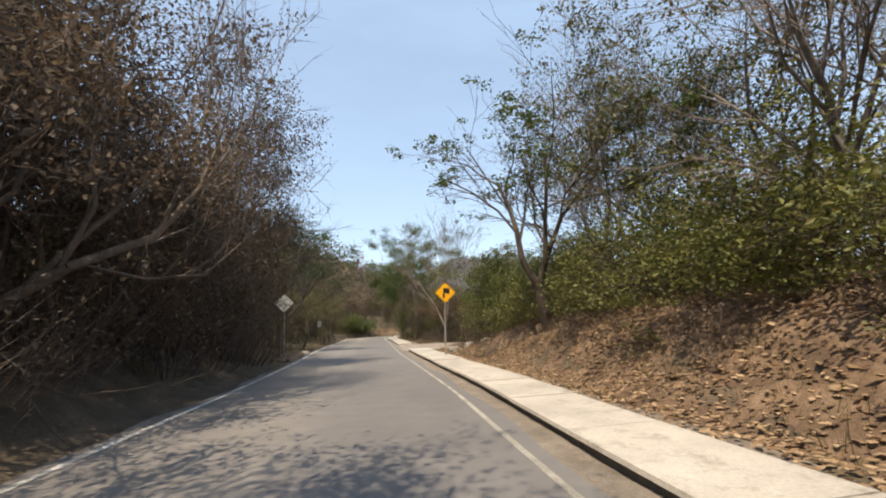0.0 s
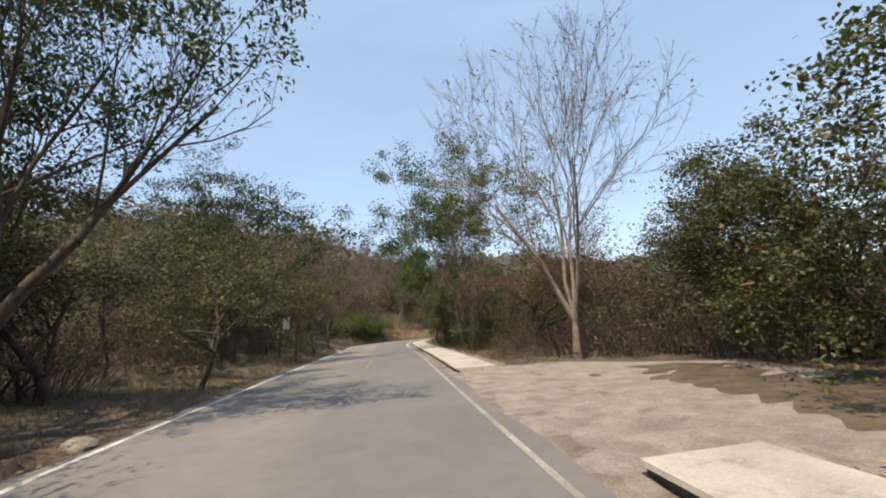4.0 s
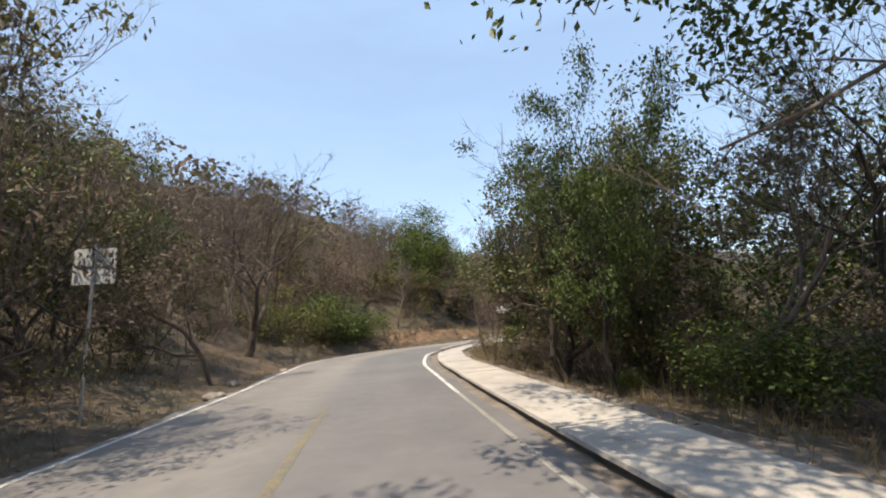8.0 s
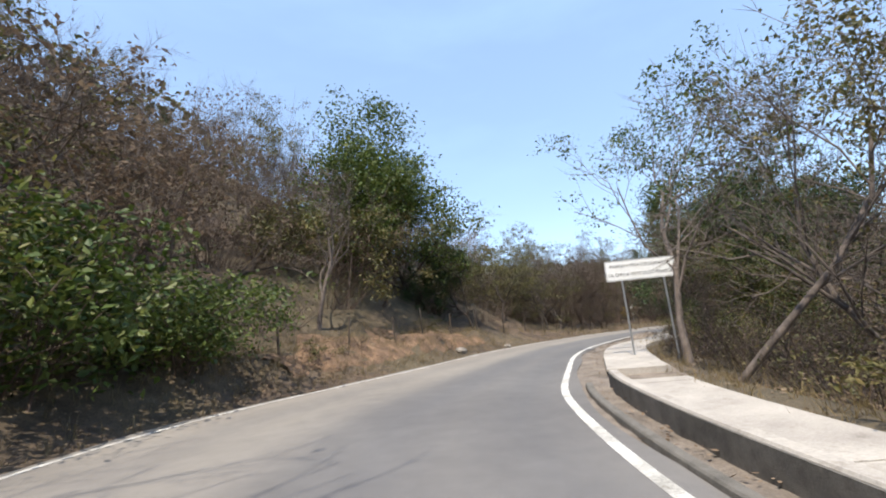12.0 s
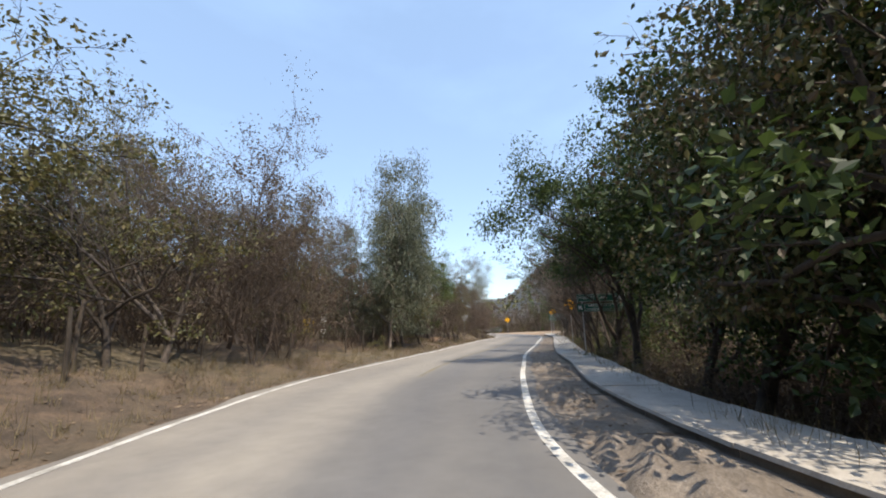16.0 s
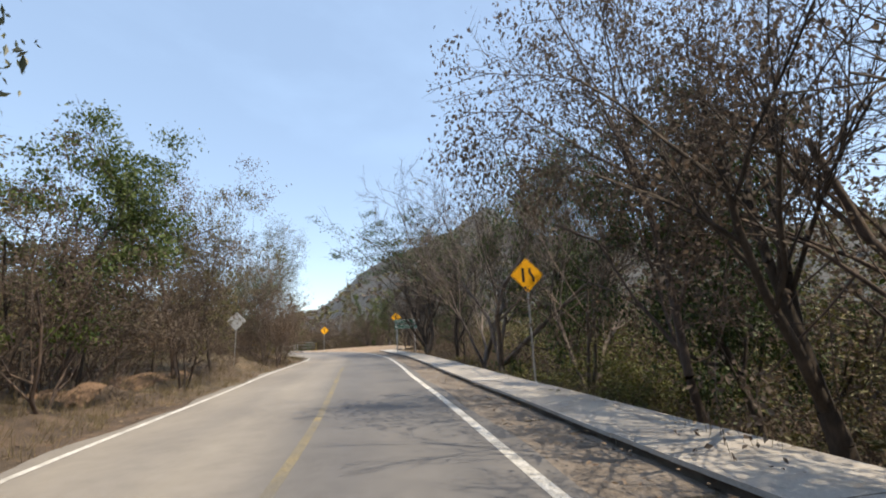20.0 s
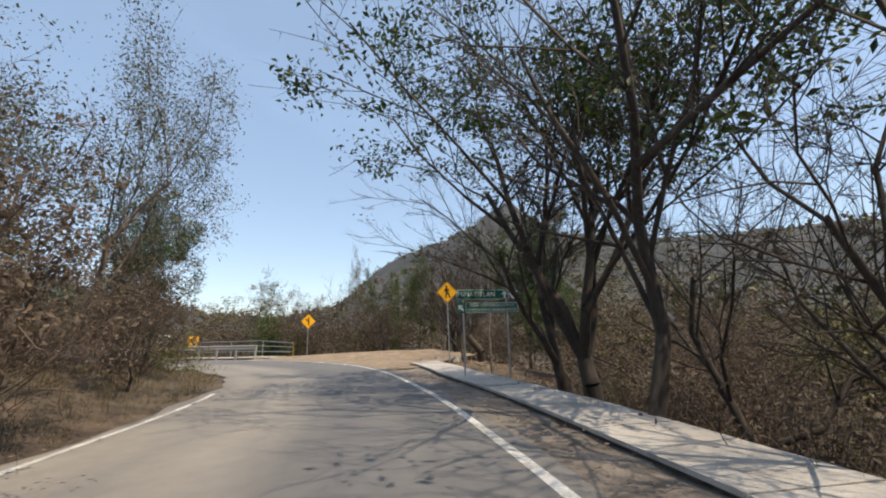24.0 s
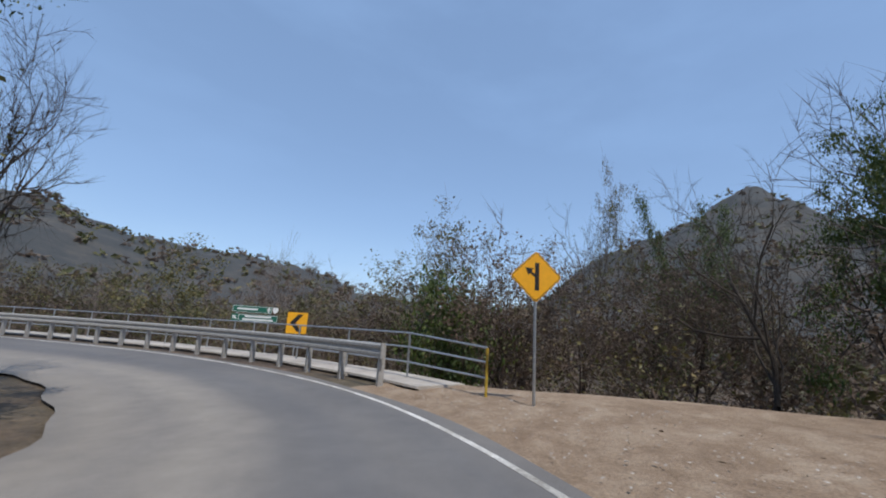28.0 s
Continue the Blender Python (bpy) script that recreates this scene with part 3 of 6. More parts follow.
WALKS = [(-50.0, 28.6), (38.4, 87.0), (89.0, 169.4), (180.6, 214.0)]
WALK_HIGH = 0.13
slab_rng = random.Random(5)
for n, (s0, s1) in enumerate(WALKS, 1):
    holder = tagged(new(f"sidewalk_{n}"), "pale cast concrete sidewalk slabs with a dirty, shade-darkened kerb face", "sidewalk", kind="structure")
    s = s0
    while s < s1 - 0.1:
        e = min(s + 2.4, s1)
        lift = float(along(s, [(100, WALK_HIGH), (125, 0.11), (152, 0.07)])) + slab_rng.uniform(-0.012, 0.012)
        pts = []
        for q in (s + 0.008, (s + e) / 2, e - 0.008):
            i, w = float(walk_in(q)), float(along(q, [(66, 1.32), (86, 1.44)])) + slab_rng.uniform(-0.025, 0.025)
            pts.append([(*spot(q, i + d), float(road_z(q, i)) + h) for d, h in ((0.07, -0.05), (0.065, lift - 0.055), (0.0, lift - 0.05), (0.012, lift), (w - 0.02, lift + 0.01), (w, lift - 0.01), (w, -0.3))])
        v = [p for ring in pts for p in ring]
        f = [(7 * r + c, 7 * r + c + 1, 7 * r + c + 8, 7 * r + c + 7) for r in range(2) for c in range(6)] + [(6, 5, 4, 3, 2, 1, 0), (14, 15, 16, 17, 18, 19, 20)]
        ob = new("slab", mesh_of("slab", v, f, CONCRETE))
        # faces below the lip take the colour that holds dirt and shade
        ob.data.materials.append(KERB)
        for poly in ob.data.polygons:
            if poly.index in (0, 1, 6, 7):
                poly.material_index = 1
        ob.parent = holder
        s = e


# ---------------------------------------------------------------- plants
def grow(rng, height, lean=(0.0, 0.0), n=(7, 5, 4), ratio=(0.62, 0.6, 0.6), start=0.35, spread=0.75, radius=0.12, up=0.2, wiggle=0.22, stems=1, fan=0.35, twigs=5, twig=0.5, clear=None, fork=0.0):
    """A branching skeleton: tubes for limbs, spikes for twigs, and the places where leaves sit."""
    thick, thin, spikes, tips = [], [], [], []
    last = len(n)

    def shoot(p, d, length, r, level):
        parts = 4 if level == 0 else 3 if level < last else 2
        nodes = []
        for k in range(parts):
            d = d + rng.normal(0, wiggle, 3) + np.array([0, 0, up * (0.6 if level else 0.1)])
            if clear and p[0] * clear[0] > clear[1] and p[2] < clear[2]:
                d[2] = abs(d[2]) + 0.8
            d = d / np.linalg.norm(d)
            q = p + d * length / parts
            r1 = r * (0.84 if level else 0.8)
            (thick if r > 0.035 else thin).append([*p, *q, r, r1])
            nodes.append((p, q, d, r1))
            p, r = q, r1
        if level == last:
            tips.append(p)
            tips.append(nodes[0][1])
            for _ in range(twigs):
                a, b, c, _r = nodes[rng.integers(0, parts)]
                w = c + rng.normal(0, 0.55, 3) + [0, 0, up]
                if clear:
                    w[2] = abs(w[2])
                at = a + (b - a) * rng.uniform(0.2, 1.0)
                end = at + w / np.linalg.norm(w) * twig * rng.uniform(0.5, 1.4)
                spikes.append([*at, *end, max(0.006, r * 0.8)])
                tips.append(end)
            return
        for k in range(n[level]):
            u = start + (1 - start) * (k + rng.uniform(0.2, 0.9)) / n[level] if level == 0 else 0.25 + 0.75 * (k + rng.uniform(0, 1)) / n[level]
            u = min(u, 0.999) * parts
            a, b, c, rr = nodes[int(u)]
            at = a + (b - a) * (u - int(u))
            turn = 2.4 * k + rng.uniform(-0.6, 0.6) + level
            side = np.cross(c, [np.cos(turn), np.sin(turn), 0.25])
            side /= np.linalg.norm(side) + 1e-9
            tilt = spread * rng.uniform(0.55, 1.25)
            shoot(at, c * math.cos(tilt) + side * math.sin(tilt), length * ratio[level] * rng.uniform(0.75, 1.2), max(0.007, rr * rng.uniform(0.5, 0.72)), level + 1)

    foot = np.array([0.0, 0.0, -0.3])
    if fork:
        for k in range(3):
            q = foot + [lean[0] * fork * height / 3 + rng.normal(0, 0.04), lean[1] * fork * height / 3 + rng.normal(0, 0.04), fork * height / 3]
            thick.append([*foot, *q, radius * (1.75 - 0.2 * k), radius * (1.55 - 0.2 * k)])
            foot = q
    for k in range(stems):
        a = 2 * np.pi * k / max(1, stems) + rng.uniform(0, 1)
        out = 0.0 if stems == 1 else fan * rng.uniform(0.6, 1.3)
        d = np.array([lean[0] + out * np.cos(a), lean[1] + out * np.sin(a), 1.0])
        base = foot + (0 if fork else np.array([0.12 * np.cos(a) * (stems > 1), 0.12 * np.sin(a) * (stems > 1), 0]))
        shoot(base, d / np.linalg.norm(d), height * 0.62 * rng.uniform(0.85, 1.1), radius * rng.uniform(0.8, 1.1), 0)
    return thick, thin, spikes, np.array(tips)


def spike_mesh(rows):
    """Twigs: three-sided points. Returns verts and triangles as quads with a doubled corner left out."""
    s = np.asarray(rows, float)
    p, q, r = s[:, :3], s[:, 3:6], s[:, 6]
    d = q - p
    d /= np.linalg.norm(d, axis=1)[:, None] + 1e-9
    u = np.cross(d, [0.31, 0.2, 0.93])
    u /= np.linalg.norm(u, axis=1)[:, None] + 1e-9
    v = np.cross(d, u)
    ring = [p + (u * math.cos(a) + v * math.sin(a)) * r[:, None] for a in (0.0, 2.094, 4.189)]
    verts = np.stack([*ring, q], 1).reshape(-1, 3)
    f = np.array([[0, 1, 3], [1, 2, 3], [2, 0, 3]])
    return verts, (np.arange(len(s))[:, None, None] * 4 + f[None]).reshape(-1, 3)


def plant(name, label, category, rng, bark, leaf=None, leaves=0, size=0.12, long=2.0, cloud=0.25, droop=0.3, floor=0.0, bunch=40, across=0.0, flat=0.6, **shape):
    """A tree or bush: an Empty with trunk, twigs and crown; height brought to the one asked for."""
    thick, thin, spikes, tips = grow(rng, **shape)
    k = shape["height"] / tips[:, 2].max()
    root = new(name)
    reach = np.percentile(np.hypot(tips[:, 0] - tips[:, 0].mean(), tips[:, 1] - tips[:, 1].mean()), 92)
    side = min(1.8, max(0.4, across / (reach * k))) if across else 1.0
    scale = np.array([k * side, k * side, k] * 2 + [1, 1])
    v, f = join_arrays([tubes(np.array(some) * scale, sides) for some, sides in ((thick, 6), (thin, 3)) if some])
    many = shape.get("stems", 1) > 1 and shape["height"] < 3
    stem = part("stem_mass" if many else "trunk", quads_mesh(name + "_trunk", v, f, bark, True), None, root)
    if many:
        tagged(stem, kind="stuff")
    if spikes:
        v, f = spike_mesh(np.array(spikes) * scale[:7])
        tagged(part("twig_mass", quads_mesh(name + "_twigs", v, f, bark), None, root), kind="stuff")
    tips = tips * scale[:3]
    if leaf is not None and leaves:
        knots = tips[rng.integers(0, len(tips), max(8, leaves // bunch))] + rng.normal(0, cloud * 0.3, (max(8, leaves // bunch), 3))
        wide = rng.uniform(0.6, 1.5, len(knots))
        which = rng.integers(0, len(knots), leaves)
        pick = knots[which] + np.clip(rng.normal(0, 0.66, (leaves, 3)), -1.2, 1.2) * cloud * wide[which][:, None] * [1, 1, flat]
        pick = pick[pick[:, 2] > floor]
        v, f = leaf_quads(rng, pick, np.full(len(pick), size), long, droop)
        part("crown", quads_mesh(name + "_crown", v, f, leaf), None, root)
    return tagged(root, label, category)


def rng_of(n):
    return np.random.default_rng(1000 + n)


KINDS, OUTLINE = {}, {}


def kind(key, count, build):
    KINDS[key] = [build(rng_of(hash_of(key) + 7 * n)) for n in range(count)]
    OUTLINE[key] = []
    for ob in KINDS[key]:
        cloud = []
        for o in (ob, *ob.children_recursive):
            if o.data:
                co = np.empty(3 * len(o.data.vertices), np.float32)
                o.data.vertices.foreach_get("co", co)
                cloud.append(co.reshape(-1, 3))
            scene.collection.objects.unlink(o)
        cloud = np.concatenate(cloud)
        cloud = cloud[::max(3, len(cloud) // 3000)]
        OUTLINE[key].append(cloud)


def hash_of(text):
    return sum((i + 3) * ord(c) for i, c in enumerate(text)) % 9973


# near trees, rich
kind("green", 3, lambda r: plant("green_tree", "leafy green tree with dark forked trunk beside the road", "tree", r, BARK_DARK, LEAF_GREEN, 22000, 0.135, 1.7, 0.5, bunch=110, across=4.3, height=9.0, n=(9, 5, 3), spread=0.85, radius=0.17, start=0.25, twigs=2))
kind("deep", 3, lambda r: plant("broadleaf_tree", "dense dark-green broadleaf tree with hanging leaf clusters", "tree", r, BARK_DARK, LEAF_DEEP, 33000, 0.135, 1.7, 0.6, 0.4, 0.9, 170, across=4.0, height=8.5, n=(10, 5, 3), spread=0.95, radius=0.2, start=0.18, twigs=2))
kind("overhang", 2, lambda r: plant("overhanging_tree", "broad dark-green tree whose limbs arch high over the sidewalk", "tree", r, BARK_DARK, LEAF_DEEP, 28000, 0.13, 1.7, 0.52, 0.4, 3.9, 150, across=4.8, height=10.0, n=(6, 5, 3), spread=0.75, radius=0.14, start=0.3, up=0.14, wiggle=0.16, twigs=2, stems=3, fan=0.35, fork=0.22))
kind("reaching", 1, lambda r: plant("reaching_tree", "tall broadleaf tree with hanging leaf clusters reaching over the road", "tree", r, BARK_GREY, LEAF_GREEN, 40000, 0.16, 1.8, 0.6, 0.7, 5.0, 120, across=6.2, height=14.5, lean=(-0.02, 0.0), clear=(-1, 1.6, 5.4), n=(9, 5, 3), spread=0.95, radius=0.22, start=0.3, up=0.08, wiggle=0.1, twigs=2))
kind("tall_dry", 3, lambda r: plant("dry_tree", "tall dry tree with a brown twiggy crown over the road edge", "tree", r, BARK_BROWN, LEAF_DRY, 14000, 0.1, 1.7, 0.52, 0.6, 1.2, 60, across=4.2, height=10.0, n=(9, 5, 4), spread=0.8, radius=0.13, start=0.15, up=0.06, twigs=6, twig=0.6))
kind("arching", 1, lambda r: plant("arching_tree", "tall dark-limbed tree leaning out with scattered green leaves", "tree", r, BARK_DARK, LEAF_GREEN, 6500, 0.14, 1.9, 0.26, 0.3, 4.6, 36, across=5.2, flat=0.35, height=11.0, lean=(-0.2, -0.12), clear=(-1, 1.6, 5.6), n=(6, 5, 4), spread=0.6, radius=0.13, start=0.3, up=0.1, twigs=3, stems=3, fan=0.35, fork=0.2))
kind("round", 1, lambda r: plant("round_tree", "round dense bright-green tree crown on the hillside", "tree", r, BARK_DARK, LEAF_GREEN, 38000, 0.2, 1.6, 0.85, 0.2, 0.8, 75, across=5.0, height=13.0, n=(13, 6, 3), spread=0.95, radius=0.2, start=0.12, twigs=2))
kind("turning", 3, lambda r: plant("turning_tree", "tree with mixed green, yellow and rust leaves", "tree", r, BARK_DARK, LEAF_RUST, 23000, 0.13, 1.7, 0.48, 0.4, 0.0, 110, across=3.6, height=7.5, n=(10, 5, 3), spread=0.95, radius=0.15, start=0.12, twigs=3))
kind("layered", 2, lambda r: plant("layered_tree", "spreading tree with feathery green leaf tufts on dark limbs", "tree", r, BARK_DARK, LEAF_DEEP, 18000, 0.14, 2.1, 0.5, 0.25, 3.4, 60, across=5.0, flat=0.28, height=11.0, n=(5, 5, 4), ratio=(0.72, 0.62, 0.5), lean=(0.06, 0.0), spread=0.55, radius=0.13, start=0.4, up=0.16, wiggle=0.12, twigs=3, stems=5, fan=0.2, fork=0.2))
kind("vase", 3, lambda r: plant("bare_spreading_tree", "leafless tree whose pale limbs fan out into fine twigs", "tree", r, BARK_GREY, LEAF_OLIVE, 900, 0.1, 1.9, 0.22, 0.2, 3.0, 6, across=5.0, height=10.0, n=(5, 5, 5), ratio=(0.7, 0.6, 0.55), spread=0.5, radius=0.11, start=0.35, up=0.16, wiggle=0.13, twigs=6, twig=0.55, stems=4, fan=0.28, fork=0.16))
kind("vase_dark", 2, lambda r: plant("bare_spreading_tree", "leafless dark tree with long limbs spreading over the verge", "tree", r, BARK_DARK, LEAF_DRY, 250, 0.1, 1.9, 0.2, 0.2, 3.0, 6, across=5.0, height=10.0, n=(5, 5, 5), ratio=(0.7, 0.6, 0.55), lean=(0.14, 0.0), spread=0.52, radius=0.16, start=0.35, up=0.14, wiggle=0.14, twigs=6, twig=0.5, stems=3, fan=0.28, fork=0.2))
kind("rusty", 1, lambda r: plant("rusty_acacia", "low spreading thorn tree with rust-brown fine foliage", "tree", r, BARK_DARK, LEAF_RUSTY, 36000, 0.08, 1.9, 0.48, 0.3, 2.1, 60, across=4.2, flat=0.35, height=5.6, lean=(0.2, 0.05), n=(6, 5, 4), ratio=(0.75, 0.6, 0.55), spread=0.75, radius=0.12, start=0.3, up=0.04, wiggle=0.24, twigs=4, twig=0.45, stems=3, fan=0.75, fork=0.25))
kind("draped", 2, lambda r: plant("vine_draped_tree", "dense tree draped in olive and withered vines", "tree", r, BARK_DARK, LEAF_MIXED, 36000, 0.11, 1.7, 0.6, 0.9, 1.7, 130, across=3.2, height=9.0, n=(11, 5, 3), spread=0.9, radius=0.16, start=0.15, up=0.05, twigs=3))
kind("sparse", 3, lambda r: plant("sparse_tree", "slender half-bare tree with scattered small leaves", "tree", r, BARK_GREY, LEAF_OLIVE, 3600, 0.12, 1.9, 0.3, bunch=24, across=3.6, height=8.5, n=(7, 4, 4), spread=0.6, radius=0.1, start=0.35, twigs=4))
kind("airy", 2, lambda r: plant("airy_tree", "tall open tree with scattered bright-green leaves on pale limbs", "tree", r, BARK_GREY, LEAF_GREEN, 6500, 0.125, 1.9, 0.34, bunch=30, across=4.4, height=9.5, n=(8, 5, 4), spread=0.62, radius=0.12, start=0.3, twigs=3))
kind("bare", 4, lambda r: plant("bare_tree", "leafless grey tree with fine upright twigs", "tree", r, BARK_GREY, across=3.8, height=7.5, n=(9, 5, 5), spread=0.72, radius=0.12, start=0.22, up=0.2, twigs=7, twig=0.55))
kind("bare_dark", 3, lambda r: plant("bare_tree", "leafless dark-limbed tree with a wide net of twigs", "tree", r, BARK_DARK, across=3.8, height=7.5, n=(9, 5, 5), spread=0.78, radius=0.14, start=0.2, up=0.18, twigs=7, twig=0.55))
kind("thicket", 4, lambda r: plant("dry_tree", "tangled dry tree with brown withered leaves", "tree", r, BARK_BROWN, LEAF_DRY, 5200, 0.09, 1.8, 0.32, across=2.8, height=5.5, n=(5, 4, 3), spread=0.85, radius=0.06, start=0.12, stems=3, fan=0.45, twigs=6, twig=0.55))
kind("umbrella", 3, lambda r: plant("acacia_tree", "flat-crowned thorn tree with fine olive foliage", "tree", r, BARK_DARK, LEAF_OLIVE, 9500, 0.11, 2.0, 0.36, 0.2, flat=0.4, across=3.4, height=6.0, n=(8, 5, 4), spread=1.0, radius=0.11, start=0.25, up=0.1, twigs=4))
kind("feather", 3, lambda r: plant("feathery_tree", "tall feathery tree with drooping fine grey-green foliage", "tree", r, BARK_GREY, LEAF_PALE, 27000, 0.125, 2.6, 0.46, 1.3, 0.6, 70, across=2.6, height=9.0, n=(13, 5, 4), ratio=(0.42, 0.6, 0.6), spread=0.85, radius=0.12, start=0.12, up=0.02, twigs=3))
kind("pale_airy", 2, lambda r: plant("pale_airy_tree", "tall grey tree with a thin haze of pale leaves", "tree", r, BARK_GREY, LEAF_PALE, 14000, 0.095, 2.0, 0.42, 0.5, 1.5, 24, across=3.2, height=11.0, n=(10, 5, 4), ratio=(0.5, 0.6, 0.55), spread=0.7, radius=0.12, start=0.2, up=0.1, twigs=5, twig=0.5))
kind("bush", 3, lambda r: plant("green_bush", "low dense green bush on the roadside", "bush", r, BARK_BROWN, LEAF_GREEN, 6500, 0.115, 1.8, 0.38, across=1.8, height=2.6, n=(5, 4), spread=0.85, radius=0.03, start=0.1, stems=5, fan=0.7, twigs=2, twig=0.4))
kind("olive_bank_bush", 2, lambda r: plant("olive_green_bush", "sunlit yellow-green bush on the bank", "bush", r, BARK_BROWN, LEAF_MOSS, 7500, 0.1, 1.9, 0.42, across=2.2, height=3.0, n=(5, 4), spread=0.85, radius=0.03, start=0.08, stems=6, fan=0.75, twigs=3, twig=0.45))
kind("leaning", 1, lambda r: plant("leaning_tree", "leafless pale tree leaning far over the road", "tree", r, BARK_GREY, height=8.5, lean=(0.62, 0.1), clear=(1, 3.0, 6.5), n=(7, 5, 4), ratio=(0.7, 0.6, 0.6), spread=0.6, radius=0.13, start=0.3, up=0.1, twigs=4, twig=0.7))
kind("stump", 1, lambda r: plant("broken_tree", "dead dark forked tree with broken thick limbs", "tree", r, BARK_DARK, across=2.4, height=7.0, n=(4, 3, 2), ratio=(0.7, 0.5, 0.4), spread=0.6, radius=0.3, start=0.4, up=0.3, wiggle=0.25, twigs=1, twig=0.8))
kind("slender", 1, lambda r: plant("slender_tree", "tall thin grey trunk with one forked limb and few twigs", "tree", r, BARK_GREY, LEAF_DRY, 90, 0.12, 1.8, 0.2, across=1.9, height=10.0, n=(4, 4, 3), ratio=(0.6, 0.55, 0.5), spread=0.5, radius=0.11, start=0.5, up=0.25, wiggle=0.09, twigs=4, twig=0.5))


def scrub(name, label, rng, high, wide, leaf, leaves, size):
    """Undergrowth: thin stems fanning up from the ground, with withered leaves."""
    root = new(name)
    a, d = rng.uniform(0, 6.28, 80), rng.uniform(0, 1, 80) ** 0.6
    base = np.column_stack([np.cos(a) * d * wide * 0.5, np.sin(a) * d * wide * 0.5, np.full(80, -0.1)])
    out = np.column_stack([np.cos(a) * d, np.sin(a) * d, np.zeros(80)]) * wide * 0.45 + rng.normal(0, 0.3, (80, 3)) * [1, 1, 0]
    tip = base + out + np.column_stack([np.zeros((80, 2)), high * rng.uniform(0.5, 1.0, 80)])
    v, f = spike_mesh(np.column_stack([base, tip, rng.uniform(0.008, 0.018, 80)]))
    tagged(part("stem_mass", quads_mesh(name + "_stems", v, f, BARK_BROWN), None, root), kind="stuff")
    i, u = rng.integers(0, 80, leaves), rng.uniform(0.15, 1.0, (leaves, 1))
    p = base[i] + (tip[i] - base[i]) * u + rng.normal(0, 0.16, (leaves, 3))
    v, f = leaf_quads(rng, p[p[:, 2] > 0.02], np.full((p[:, 2] > 0.02).sum(), size), 2.2, 0.1)
    part("crown", quads_mesh(name + "_crown", v, f, leaf), None, root)
    return tagged(root, label, "bush")


kind("scrub", 4, lambda r: scrub("dry_undergrowth", "dense dry brown undergrowth of thin stems", r, 2.0, 2.6, LEAF_DRY, 900, 0.085))
kind("scrub_olive", 2, lambda r: scrub("olive_undergrowth", "dense olive-brown undergrowth of thin stems", r, 1.9, 2.6, LEAF_OLIVE, 850, 0.085))
# woods behind, plainer
kind("olive_bush", 2, lambda r: plant("olive_bush", "olive-yellow bush in the undergrowth", "bush", r, BARK_BROWN, LEAF_OLIVE, 900, 0.15, 2.0, 0.26, height=2.4, n=(4, 3), spread=0.9, radius=0.025, start=0.1, stems=4, fan=0.7, twigs=3, twig=0.5))
kind("brush", 4, lambda r: plant("dry_brush", "low tangle of dry brown brushwood", "bush", r, BARK_BROWN, LEAF_DRY, 260, 0.11, 1.8, 0.22, height=1.9, n=(4, 3), spread=0.9, radius=0.016, start=0.1, stems=4, fan=0.8, twigs=4, twig=0.5))
kind("far_dry", 4, lambda r: plant("dry_tree", "dry grey-brown tree in the woods behind", "tree", r, BARK_BROWN, LEAF_DRY, 2600, 0.115, 1.7, 0.36, across=2.9, height=5.8, n=(5, 4, 2), spread=0.8, radius=0.07, start=0.2, stems=2, fan=0.4, twigs=5, twig=0.9))
kind("far_bare", 3, lambda r: plant("bare_tree", "leafless grey tree in the woods behind", "tree", r, BARK_GREY, across=2.6, height=7.0, n=(6, 4, 3), spread=0.6, radius=0.1, start=0.25, up=0.22, twigs=6, twig=0.8))
kind("far_olive", 3, lambda r: plant("olive_tree", "olive-green tree in the woods behind", "tree", r, BARK_DARK, LEAF_OLIVE, 4000, 0.14, 1.8, 0.42, across=3.2, height=6.5, n=(7, 4), spread=0.85, radius=0.1, start=0.25, twigs=3, twig=0.7))
kind("far_green", 2, lambda r: plant("green_tree", "green tree in the woods behind", "tree", r, BARK_DARK, LEAF_GREEN, 4200, 0.17, 1.8, 0.44, across=3.3, height=7.0, n=(8, 4), spread=0.85, radius=0.12, start=0.25, twigs=3, twig=0.7))

SIZE = {"green": (9.0, 4.3), "deep": (8.5, 4.0), "overhang": (10.0, 4.8), "reaching": (14.5, 6.2), "tall_dry": (10.0, 4.2), "arching": (11.0, 5.2), "round": (13.0, 5.0), "turning": (7.5, 3.6), "layered": (11.0, 5.0), "vase": (10.0, 5.0), "vase_dark": (10.0, 5.0), "rusty": (5.6, 4.2), "draped": (9.0, 3.2), "airy": (9.5, 4.4), "sparse": (8.5, 3.6), "bare": (7.5, 3.8), "bare_dark": (7.5, 3.8), "thicket": (5.5, 2.8), "umbrella": (6.0, 3.4), "feather": (9.0, 2.6), "bush": (2.6, 1.8), "olive_bank_bush": (3.0, 2.2), "pale_airy": (11.0, 3.2), "stump": (7.0, 2.4)}
place_rng = random.Random(11)


